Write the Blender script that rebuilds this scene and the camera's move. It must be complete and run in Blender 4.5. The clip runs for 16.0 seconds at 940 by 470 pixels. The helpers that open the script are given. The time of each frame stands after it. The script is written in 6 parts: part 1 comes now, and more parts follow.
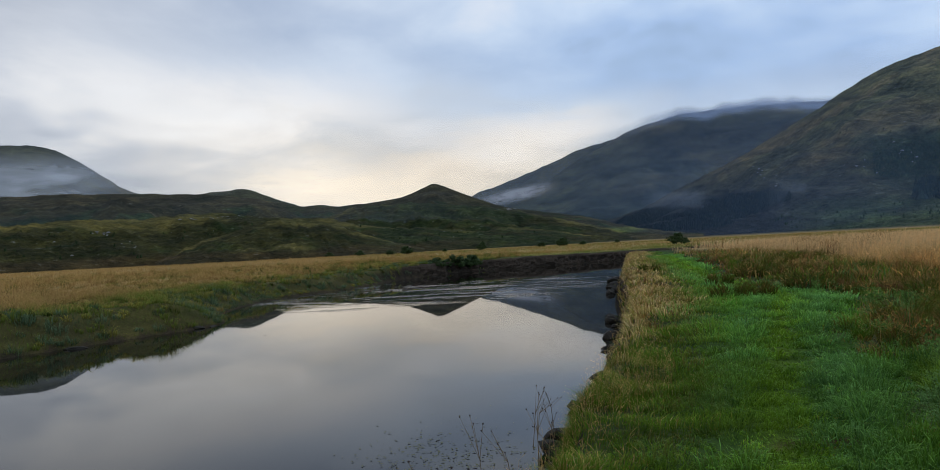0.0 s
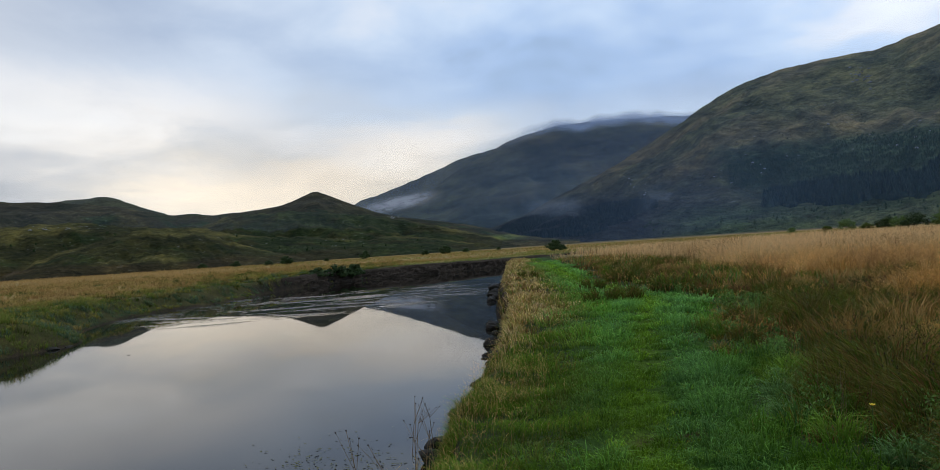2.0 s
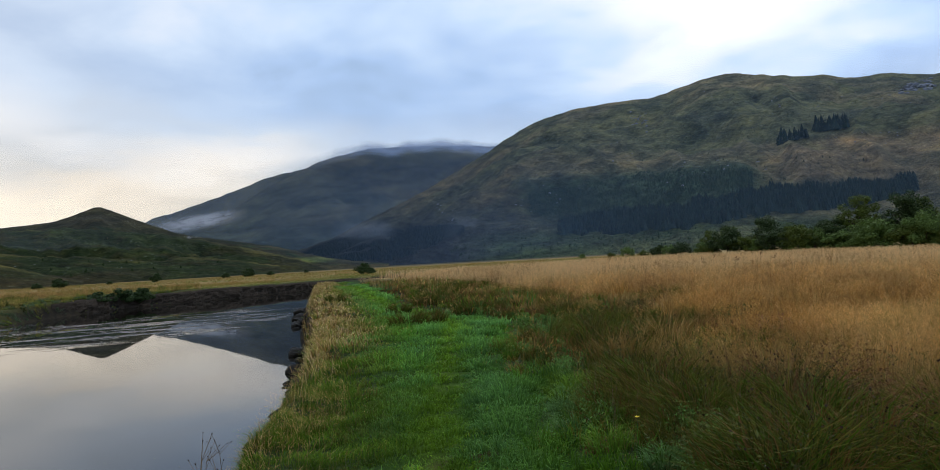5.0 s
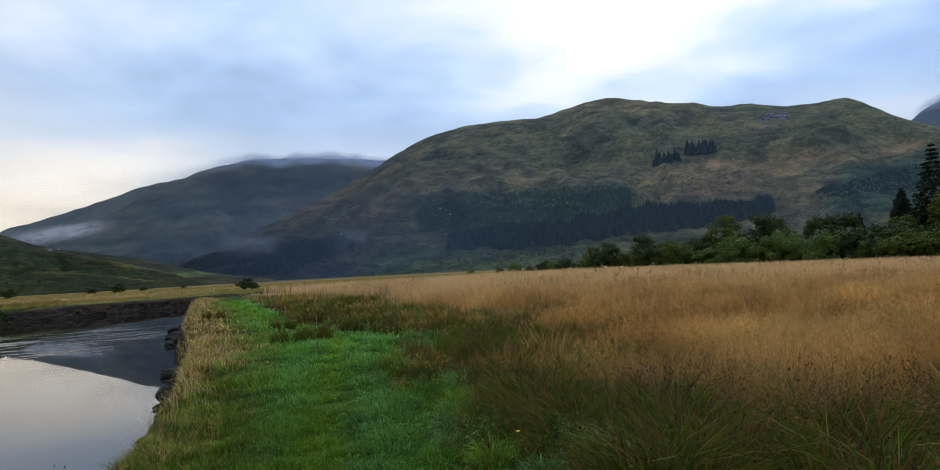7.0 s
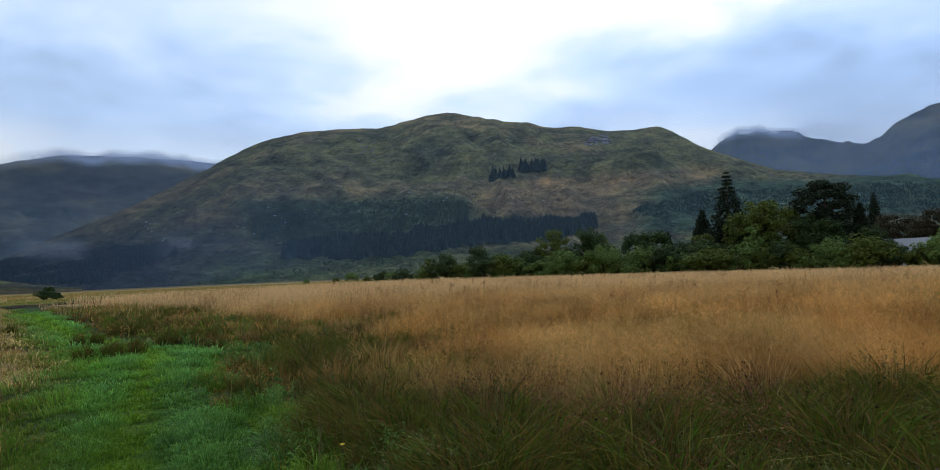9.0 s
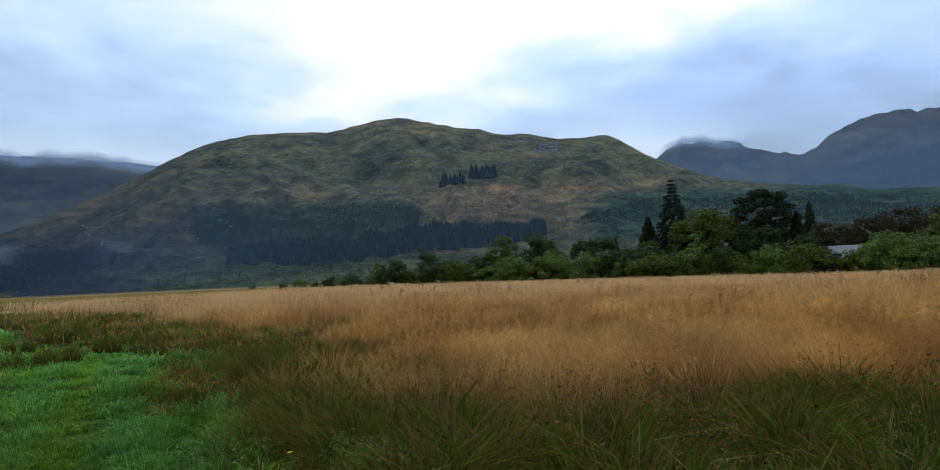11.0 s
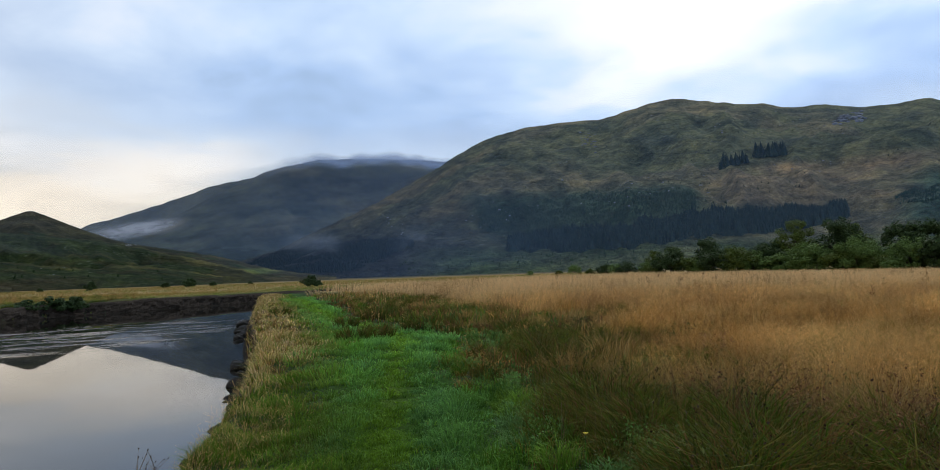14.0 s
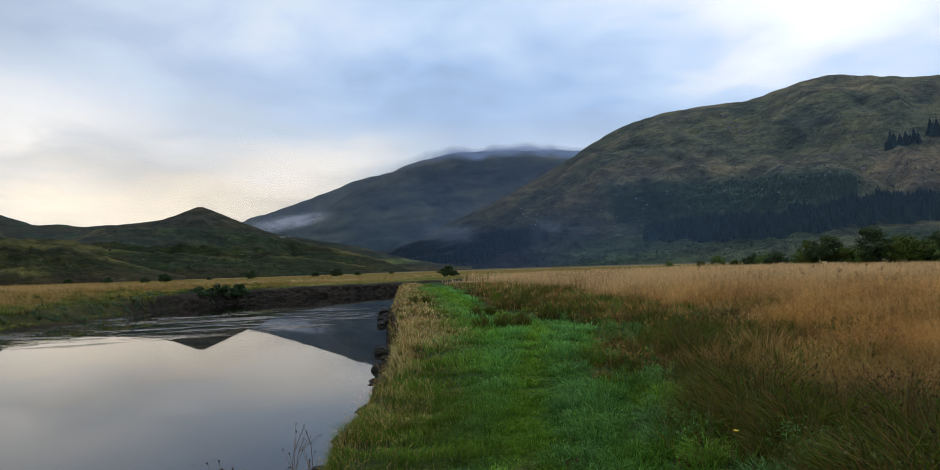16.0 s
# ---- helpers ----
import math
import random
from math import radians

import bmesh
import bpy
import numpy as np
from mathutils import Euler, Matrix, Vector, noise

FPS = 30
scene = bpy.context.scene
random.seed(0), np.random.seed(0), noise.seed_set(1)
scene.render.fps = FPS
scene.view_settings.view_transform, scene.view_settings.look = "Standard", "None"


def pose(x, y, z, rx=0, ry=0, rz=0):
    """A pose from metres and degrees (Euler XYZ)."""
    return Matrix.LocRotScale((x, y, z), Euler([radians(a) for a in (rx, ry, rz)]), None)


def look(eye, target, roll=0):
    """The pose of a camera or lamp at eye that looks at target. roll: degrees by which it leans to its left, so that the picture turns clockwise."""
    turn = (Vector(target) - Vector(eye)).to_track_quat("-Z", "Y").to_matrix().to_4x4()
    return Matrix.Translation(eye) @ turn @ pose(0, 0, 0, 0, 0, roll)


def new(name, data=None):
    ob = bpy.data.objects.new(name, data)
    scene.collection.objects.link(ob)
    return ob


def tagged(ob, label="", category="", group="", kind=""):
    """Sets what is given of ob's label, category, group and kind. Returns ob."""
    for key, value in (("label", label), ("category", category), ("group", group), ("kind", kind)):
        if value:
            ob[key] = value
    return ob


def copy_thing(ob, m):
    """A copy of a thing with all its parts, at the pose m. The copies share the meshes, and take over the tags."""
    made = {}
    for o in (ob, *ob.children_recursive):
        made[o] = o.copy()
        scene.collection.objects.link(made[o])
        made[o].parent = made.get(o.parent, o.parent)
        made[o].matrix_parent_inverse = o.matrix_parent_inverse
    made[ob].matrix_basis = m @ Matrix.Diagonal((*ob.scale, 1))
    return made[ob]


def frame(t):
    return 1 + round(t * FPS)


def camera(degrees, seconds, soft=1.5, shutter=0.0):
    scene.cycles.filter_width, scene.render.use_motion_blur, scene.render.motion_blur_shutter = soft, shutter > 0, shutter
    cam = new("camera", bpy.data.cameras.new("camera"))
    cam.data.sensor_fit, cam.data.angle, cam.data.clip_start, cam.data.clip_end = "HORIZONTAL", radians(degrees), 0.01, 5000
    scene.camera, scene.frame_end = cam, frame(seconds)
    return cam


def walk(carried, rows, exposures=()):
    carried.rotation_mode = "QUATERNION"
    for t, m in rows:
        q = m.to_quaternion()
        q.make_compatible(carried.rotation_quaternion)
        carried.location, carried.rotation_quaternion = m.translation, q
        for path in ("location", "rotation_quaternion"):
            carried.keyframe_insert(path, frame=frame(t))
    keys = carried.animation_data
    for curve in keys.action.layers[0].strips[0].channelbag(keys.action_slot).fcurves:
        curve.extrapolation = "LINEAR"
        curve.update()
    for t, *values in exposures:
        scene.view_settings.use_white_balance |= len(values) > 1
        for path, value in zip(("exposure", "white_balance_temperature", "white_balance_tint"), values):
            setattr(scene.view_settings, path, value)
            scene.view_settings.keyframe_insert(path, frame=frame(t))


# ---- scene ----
cam = camera(69.48, 16.0, soft=0.8)
# seconds, place, then yaw, pitch and lean to the right in degrees
ROWS = [
    (0.00, -0.001, 0.001, 1.599, 0.000, 0.899, 2.900),
    (0.50, 0.025, -0.005, 1.608, -2.465, 1.089, 2.780),
    (1.00, 0.024, -0.026, 1.630, -5.863, 1.186, 2.911),
    (1.50, 0.030, -0.074, 1.634, -7.484, 1.040, 2.944),
    (2.00, 0.059, -0.076, 1.634, -9.831, 1.035, 3.588),
    (2.50, 0.089, -0.061, 1.629, -12.359, 0.875, 4.053),
    (3.00, 0.107, -0.069, 1.634, -16.176, 1.239, 3.611),
    (3.50, 0.107, -0.091, 1.633, -19.937, 1.370, 3.285),
    (4.00, 0.124, -0.098, 1.641, -22.896, 1.587, 3.257),
    (6.50, 0.106, -0.184, 1.671, -31.467, 2.791, 2.952),
    (7.00, 0.173, -0.131, 1.669, -35.216, 2.816, 2.980),
    (7.50, 0.164, -0.143, 1.654, -37.577, 2.876, 2.726),
    (8.00, 0.196, -0.133, 1.646, -41.267, 2.849, 2.668),
    (8.50, 0.229, -0.124, 1.647, -44.452, 2.867, 2.734),
    (9.00, 0.247, -0.148, 1.653, -48.831, 3.068, 2.467),
    (10.25, 0.262, -0.130, 1.645, -54.500, 3.350, 2.350),
    (11.50, 0.250, -0.105, 1.636, -50.277, 3.364, 2.509),
    (12.00, 0.226, -0.090, 1.636, -46.303, 3.295, 2.442),
    (12.50, 0.205, -0.093, 1.634, -42.575, 3.261, 2.163),
    (13.00, 0.164, -0.092, 1.649, -39.036, 3.212, 2.015),
    (13.50, 0.124, -0.108, 1.651, -35.048, 3.310, 2.075),
    (14.00, 0.096, -0.099, 1.655, -30.214, 3.149, 1.884),
    (14.50, 0.088, -0.106, 1.655, -27.680, 3.174, 2.001),
    (15.00, 0.062, -0.121, 1.648, -24.580, 2.985, 2.164),
    (15.50, 0.082, -0.086, 1.650, -22.380, 2.736, 1.948),
    (16.00, 0.078, -0.064, 1.636, -18.880, 2.710, 1.717),
]
walk(cam, [(t, pose(x, y, z, 0, 0, yaw) @ pose(0, 0, 0, 90 + pitch) @ pose(0, 0, 0, 0, 0, -lean)) for t, x, y, z, yaw, pitch, lean in ROWS],
     exposures=[(0.0, -0.12), (4.0, 0.02), (7.0, 0.07), (9.0, 0.12), (11.5, 0.13), (14.0, 0.05), (16.0, -0.05)])

# ---- sky and sun ----
world = bpy.data.worlds.new("overcast_morning")
scene.world = world
world.use_nodes = True


class Nodes:
    """Small helper to wire shader nodes."""

    def __init__(self, tree):
        self.tree = tree
        tree.nodes.clear()

    def add(self, kind, **values):
        n = self.tree.nodes.new(kind)
        for key, value in values.items():
            setattr(n, key, value)
        return n

    def put(self, socket, value):
        if hasattr(value, "is_output"):
            self.tree.links.new(value, socket)
        else:
            socket.default_value = value

    def math(self, op, a, b=0.0, c=0.0, clamp=False):
        n = self.add("ShaderNodeMath", operation=op, use_clamp=clamp)
        for i, v in enumerate((a, b, c)):
            self.put(n.inputs[i], v)
        return n.outputs[0]

    def noise(self, vector, scale, detail=4.0, rough=0.55, distort=0.0):
        n = self.add("ShaderNodeTexNoise")
        if vector is not None:
            self.put(n.inputs["Vector"], vector)
        for key, v in (("Scale", scale), ("Detail", detail), ("Roughness", rough), ("Distortion", distort)):
            self.put(n.inputs[key], v)
        return n.outputs["Fac"]

    def ramp(self, fac, stops, interpolation="LINEAR"):
        n = self.add("ShaderNodeValToRGB")
        n.color_ramp.interpolation = interpolation
        el = n.color_ramp.elements
        while len(el) < len(stops):
            el.new(0.5)
        for e, (p, c) in zip(el, stops):
            e.position, e.color = p, (*c, 1)
        self.put(n.inputs[0], fac)
        return n.outputs[0]

    def mix(self, fac, a, b, blend="MIX"):
        n = self.add("ShaderNodeMix", data_type="RGBA", blend_type=blend)
        self.put(n.inputs[0], fac)
        self.put(n.inputs[6], a if hasattr(a, "is_output") else (*a, 1))
        self.put(n.inputs[7], b if hasattr(b, "is_output") else (*b, 1))
        return n.outputs[2]

    def scaled(self, vector, sx, sy, sz):
        n = self.add("ShaderNodeMapping")
        self.put(n.inputs["Vector"], vector)
        n.inputs["Scale"].default_value = (sx, sy, sz)
        return n.outputs[0]


SUN_AZ, SUN_EL = 58.0, 42.0
w = Nodes(world.node_tree)
ray = w.add("ShaderNodeTexCoord").outputs["Generated"]
sep = w.add("ShaderNodeSeparateXYZ")
w.put(sep.inputs[0], ray)
up = w.math("MAXIMUM", sep.outputs[2], 0.0)
flat = w.math("ADD", up, 0.16)
plane = w.add("ShaderNodeCombineXYZ")
w.put(plane.inputs[0], w.math("DIVIDE", sep.outputs[0], flat))
w.put(plane.inputs[1], w.math("DIVIDE", sep.outputs[1], flat))
billow = w.math("SUBTRACT", w.noise(plane.outputs[0], 0.85, 7.0, 0.6, 0.4), 0.5)
drift = w.math("SUBTRACT", w.noise(plane.outputs[0], 2.3, 4.0, 0.5, 0.3), 0.5)
azimuth = w.math("ADD", w.math("MULTIPLY", w.math("ARCTAN2", sep.outputs[0], sep.outputs[1]), 57.2958), w.math("MULTIPLY", billow, 16.0))
height = w.math("ADD", w.math("MULTIPLY", w.math("ARCSINE", up), 57.2958), w.math("MULTIPLY", drift, 7.0))
# cloud masses: azimuth, height, half width, half height, change of brightness
CLOUDS = [(-18, 11.5, 16, 3.4, 0.30), (-9, 4.5, 12, 3.0, 0.40), (8, 9.0, 8, 2.4, 0.26), (4, 6.4, 7, 2.4, 0.18), (-32, 14, 10, 5, 0.16),
          (-16, 19, 22, 4.5, 0.02), (5, 20, 9, 3, 0.12), (19, 14, 14, 3.5, -0.05), (46, 19, 11, 6, 0.52),
          (62, 23, 14, 5, 0.45), (77, 13.5, 9, 3.5, -0.10), (68, 10, 6, 2.0, 0.22), (74, 22, 8, 4, 0.3), (24, 9.8, 8, 1.6, 0.06), (31, 20, 9, 4, 0.16), (8, 27, 30, 6, 0.1), (50, 55, 70, 28, 0.16)]
bright = w.math("ADD", 0.475, w.math("MULTIPLY", w.math("ADD", billow, w.math("MULTIPLY", drift, 0.8)), 0.46))
for az, el, wide, tall, gain in CLOUDS:
    a = w.math("POWER", w.math("DIVIDE", w.math("SUBTRACT", azimuth, az), wide), 2.0)
    b = w.math("POWER", w.math("DIVIDE", w.math("SUBTRACT", height, el), tall), 2.0)
    bright = w.math("ADD", bright, w.math("MULTIPLY", w.math("EXPONENT", w.math("MULTIPLY", w.math("ADD", a, b), -1.0)), gain))
blue = w.ramp(bright, [(0.0, (0.05, 0.08, 0.15)), (0.3, (0.23, 0.33, 0.49)), (0.45, (0.36, 0.50, 0.74)), (0.6, (0.52, 0.65, 0.84)), (0.75, (0.75, 0.79, 0.86)), (1.0, (0.97, 0.99, 1.0))])
grey = w.ramp(bright, [(0.0, (0.07, 0.08, 0.11)), (0.3, (0.26, 0.30, 0.38)), (0.45, (0.41, 0.455, 0.54)), (0.6, (0.57, 0.605, 0.67)), (0.75, (0.76, 0.77, 0.79)), (1.0, (0.98, 0.98, 0.98))])
turned = w.math("MULTIPLY", w.math("ADD", azimuth, 34.0), 1 / 48.0, clamp=True)
lifted = w.math("MULTIPLY", w.math("SUBTRACT", height, 4.0), 1 / 9.0, clamp=True)
cloud = w.mix(w.math("MULTIPLY", turned, lifted), grey, blue)
glow_a = w.math("POWER", w.math("DIVIDE", w.math("ADD", azimuth, 4.0), 20.0), 2.0)
glow_b = w.math("POWER", w.math("DIVIDE", w.math("SUBTRACT", height, 5.0), 6.0), 2.0)
warm = w.math("EXPONENT", w.math("MULTIPLY", w.math("ADD", glow_a, glow_b), -1.0))
cloud = w.mix(w.math("MULTIPLY", warm, 0.9), cloud, w.mix(1.0, cloud, (1.18, 1.0, 0.76), "MULTIPLY"))
east = w.math("MULTIPLY", w.math("SUBTRACT", azimuth, 20.0), 1 / 35.0, clamp=True)
cloud = w.mix(east, cloud, w.mix(1.0, cloud, (0.93, 0.985, 1.06), "MULTIPLY"))
clear = w.add("ShaderNodeTexSky", sky_type="NISHITA", sun_disc=False, sun_elevation=radians(SUN_EL), sun_rotation=radians(SUN_AZ))
clear_dim = w.mix(1.0, clear.outputs[0], (0.12, 0.12, 0.12), "MULTIPLY")
back = w.add("ShaderNodeBackground")
w.put(back.inputs[0], w.mix(0.92, clear_dim, cloud))
back.inputs[1].default_value = 1.2
w.put(w.add("ShaderNodeOutputWorld").inputs[0], back.outputs[0])

sun = new("sun", bpy.data.lights.new("sun", "SUN"))
sun.data.energy, sun.data.angle, sun.data.color = 0.7, radians(20), (1.0, 0.93, 0.84)
sun.matrix_world = look((200 * math.sin(radians(SUN_AZ)), 200 * math.cos(radians(SUN_AZ)), 200 * math.tan(radians(SUN_EL))), (0, 0, 0))

# ---- materials ----


def surface(name, rough=0.8):
    m = bpy.data.materials.new(name)
    m.use_nodes = True
    n = Nodes(m.node_tree)
    b = n.add("ShaderNodeBsdfPrincipled")
    b.inputs["Roughness"].default_value = rough
    out = n.add("ShaderNodeOutputMaterial")
    n.put(out.inputs[0], b.outputs[0])
    return m, n, b, out


def bump(n, b, fac, strength, distance):
    k = n.add("ShaderNodeBump")
    k.inputs["Strength"].default_value, k.inputs["Distance"].default_value = strength, distance
    n.put(k.inputs["Height"], fac)
    n.put(b.inputs["Normal"], k.outputs[0])


def attribute(n, name="col"):
    return n.add("ShaderNodeAttribute", attribute_name=name).outputs["Color"]


def here(n):
    return n.add("ShaderNodeTexCoord").outputs["Object"]


def leafy(name, through_light=0.3, rough=0.6, tint=None, spread=1.0):
    """Blades and leaves: colour from the col attribute, or one tint with a change from leaf to leaf."""
    m, n, b, out = surface(name, rough)
    rnd = n.add("ShaderNodeNewGeometry").outputs["Random Per Island"]
    if tint:
        big = n.noise(here(n), 0.8, 3.0)
        c = n.mix(big, [v * 0.6 for v in tint], [v * 1.35 for v in tint])
    else:
        c = attribute(n)
    f = n.ramp(rnd, [(0, [1 - 0.38 * spread] * 3), (1, (1 + 0.3 * spread, 1 + 0.28 * spread, 1 + 0.2 * spread))])
    c = n.mix(1.0, c, f, "MULTIPLY")
    n.put(b.inputs["Base Color"], c)
    b.inputs["Specular IOR Level"].default_value = 0.03
    t = n.add("ShaderNodeBsdfTranslucent")
    n.put(t.inputs[0], c)
    mx = n.add("ShaderNodeMixShader")
    mx.inputs[0].default_value = through_light
    n.put(mx.inputs[1], b.outputs[0])
    n.put(mx.inputs[2], t.outputs[0])
    n.put(out.inputs[0], mx.outputs[0])
    return m


def soil():
    m, n, b, _ = surface("turf_and_earth", 0.95)
    b.inputs["Specular IOR Level"].default_value = 0.08
    p = here(n)
    fine, mid, wide = n.noise(p, 14.0, 5.0, 0.6), n.noise(p, 1.7, 4.0), n.noise(p, 0.12, 4.0)
    c = attribute(n)
    c = n.mix(1.0, c, n.ramp(fine, [(0.25, (0.45, 0.45, 0.45)), (0.75, (1.5, 1.5, 1.45))]), "MULTIPLY")
    c = n.mix(1.0, c, n.ramp(mid, [(0.3, (0.7, 0.75, 0.7)), (0.7, (1.3, 1.2, 1.1))]), "MULTIPLY")
    c = n.mix(1.0, c, n.ramp(wide, [(0.35, (0.8, 0.85, 0.8)), (0.65, (1.2, 1.12, 1.05))]), "MULTIPLY")
    steep = n.add("ShaderNodeSeparateXYZ")
    n.put(steep.inputs[0], n.add("ShaderNodeNewGeometry").outputs["Normal"])
    bare = n.ramp(steep.outputs[2], [(0.72, (1, 1, 1)), (0.93, (0, 0, 0))])
    earth = n.mix(mid, (0.006, 0.005, 0.004), (0.030, 0.023, 0.016))
    n.put(b.inputs["Base Color"], n.mix(bare, c, earth))
    bump(n, b, n.math("ADD", fine, mid), 0.8, 0.05)
    return m


def hillside(name, grain=0.02, relief=2.0, streak=9.0, mottle=0.32, slant=-24, strong=1.0, stony=0.65):
    """Moor: colour from col, broken up by tussock, rock and slanting bands of grass laid along the slope."""
    m, n, b, _ = surface(name, 0.95)
    b.inputs["Specular IOR Level"].default_value = 0.05
    p = here(n)
    wide = n.noise(p, grain * 0.3, 5.0, 0.6)
    mid = n.noise(n.scaled(p, 1, 1, 2.0), grain, 6.0, 0.65, 0.6)
    fine = n.noise(p, grain * 6, 5.0, 0.75)
    lay = n.add("ShaderNodeMapping")
    n.put(lay.inputs["Vector"], attribute(n, "lay"))
    lay.inputs["Rotation"].default_value = (0, 0, radians(slant))
    lay.inputs["Scale"].default_value = (0.45, 1.2, 1)
    bands = n.noise(lay.outputs[0], streak, 7.0, 0.62, 0.5)
    c = attribute(n)
    c = n.mix(1.0, c, n.ramp(wide, [(0.3, (0.75, 0.82, 0.85)), (0.7, (1.28, 1.18, 1.0))]), "MULTIPLY")
    c = n.mix(1.0, c, n.ramp(bands, [(0.34, (1 - 0.45 * strong, 1 - 0.40 * strong, 1 - 0.38 * strong)), (0.5, (1, 1, 1)), (0.66, (1 + 0.5 * strong, 1 + 0.4 * strong, 1 + 0.25 * strong))]), "MULTIPLY")
    c = n.mix(1.0, c, n.ramp(mid, [(0.35, (0.6, 0.65, 0.66)), (0.5, (1, 1, 1)), (0.66, (1.38, 1.32, 1.15))]), "MULTIPLY")
    c = n.mix(1.0, c, n.ramp(fine, [(0.33, (1 - mottle, 1.02 - mottle, 1.02 - mottle)), (0.67, (1 + mottle, 1 + mottle, 0.95 + mottle))]), "MULTIPLY")
    speck = n.noise(p, grain * 22, 4.0, 0.8)
    c = n.mix(1.0, c, n.ramp(speck, [(0.36, (0.72, 0.72, 0.72)), (0.64, (1.28, 1.28, 1.28))]), "MULTIPLY")
    rock = n.math("MULTIPLY", n.ramp(fine, [(0.60, (0, 0, 0)), (0.68, (1, 1, 1))]), n.ramp(bands, [(0.45, (0, 0, 0)), (0.6, (1, 1, 1))]))
    c = n.mix(n.math("MULTIPLY", rock, stony), c, (0.19, 0.185, 0.17))
    n.put(b.inputs["Base Color"], c)
    bump(n, b, n.math("ADD", n.math("ADD", mid, n.math("MULTIPLY", bands, 0.7)), n.math("MULTIPLY", fine, 0.6)), 1.0, relief)
    return m


def river_water():
    m, n, b, _ = surface("river_water", 0.015)
    b.inputs["Base Color"].default_value = (0.012, 0.011, 0.008, 1)
    b.inputs["IOR"].default_value = 1.33
    b.inputs["Specular IOR Level"].default_value = 0.42
    p = here(n)
    calm = n.noise(n.scaled(p, 1, 1, 1), 0.5, 3.0, 0.5)
    ripple = n.noise(n.scaled(p, 0.55, 1.6, 1), 1.5, 4.0, 0.6, 0.8)
    turned = n.add("ShaderNodeMapping")
    n.put(turned.inputs["Vector"], p)
    turned.inputs["Rotation"].default_value = (0, 0, radians(-14))
    turned.inputs["Scale"].default_value = (0.22, 0.70, 1)
    streak = n.ramp(n.noise(turned.outputs[0], 1.0, 6.0, 0.62, 0.9), [(0.535, (0, 0, 0)), (0.63, (1, 1, 1))])
    fleck = n.ramp(n.noise(n.scaled(p, 0.8, 1.6, 1), 1.1, 3.0, 0.5), [(0.66, (0, 0, 0)), (0.72, (1, 1, 1))])
    torn = n.math("MAXIMUM", streak, n.math("MULTIPLY", fleck, 0.3))
    riffle = n.math("MULTIPLY", attribute(n, "riffle"), torn)
    h = n.math("ADD", n.math("MULTIPLY", calm, 0.02), n.math("MULTIPLY", ripple, n.math("MULTIPLY", riffle, 1.9)))
    bump(n, b, h, 0.5, 0.03)
    return m


def rough_stone(name, dark, light, scale=3.0):
    m, n, b, _ = surface(name, 0.85)
    p = here(n)
    c = n.mix(n.noise(p, scale, 6.0, 0.65), dark, light)
    c = n.mix(n.ramp(n.noise(p, scale * 0.6, 4.0), [(0.55, (0, 0, 0)), (0.68, (0.7, 0.7, 0.7))]), c, (0.07, 0.08, 0.03))
    n.put(b.inputs["Base Color"], c)
    bump(n, b, n.noise(p, scale * 4, 5.0), 0.6, 0.03)
    return m


def bark(name, dark, light):
    m, n, b, _ = surface(name, 0.9)
    p = n.scaled(here(n), 6, 6, 1.2)
    f = n.noise(p, 3.0, 5.0, 0.6)
    n.put(b.inputs["Base Color"], n.mix(f, dark, light))
    bump(n, b, f, 0.7, 0.03)
    return m


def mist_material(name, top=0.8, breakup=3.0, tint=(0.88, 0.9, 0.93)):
    """For thin drifting vapour and for stand-in haze: the sheet scatters light and lets the hill behind show through.
    """
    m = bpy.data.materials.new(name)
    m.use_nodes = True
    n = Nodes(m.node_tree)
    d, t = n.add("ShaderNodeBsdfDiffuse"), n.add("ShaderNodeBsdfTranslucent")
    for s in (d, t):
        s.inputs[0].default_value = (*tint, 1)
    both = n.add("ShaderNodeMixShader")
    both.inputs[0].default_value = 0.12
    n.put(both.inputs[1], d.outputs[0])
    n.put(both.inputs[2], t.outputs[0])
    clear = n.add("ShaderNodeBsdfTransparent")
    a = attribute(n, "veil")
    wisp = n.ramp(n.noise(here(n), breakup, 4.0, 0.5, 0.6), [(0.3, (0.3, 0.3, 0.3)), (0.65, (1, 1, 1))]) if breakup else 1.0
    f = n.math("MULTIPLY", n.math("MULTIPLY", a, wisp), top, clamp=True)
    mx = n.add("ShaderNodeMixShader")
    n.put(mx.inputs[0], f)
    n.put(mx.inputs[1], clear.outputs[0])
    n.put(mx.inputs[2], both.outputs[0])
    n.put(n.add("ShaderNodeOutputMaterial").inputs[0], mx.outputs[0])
    return m


def plain(name, colour, rough=0.7, spread=0.25, scale=4.0):
    m, n, b, _ = surface(name, rough)
    b.inputs["Specular IOR Level"].default_value = 0.15
    f = n.noise(here(n), scale, 5.0, 0.6)
    n.put(b.inputs["Base Color"], n.mix(f, [v * (1 - spread) for v in colour], [v * (1 + spread) for v in colour]))
    bump(n, b, f, 0.3, 0.02)
    return m


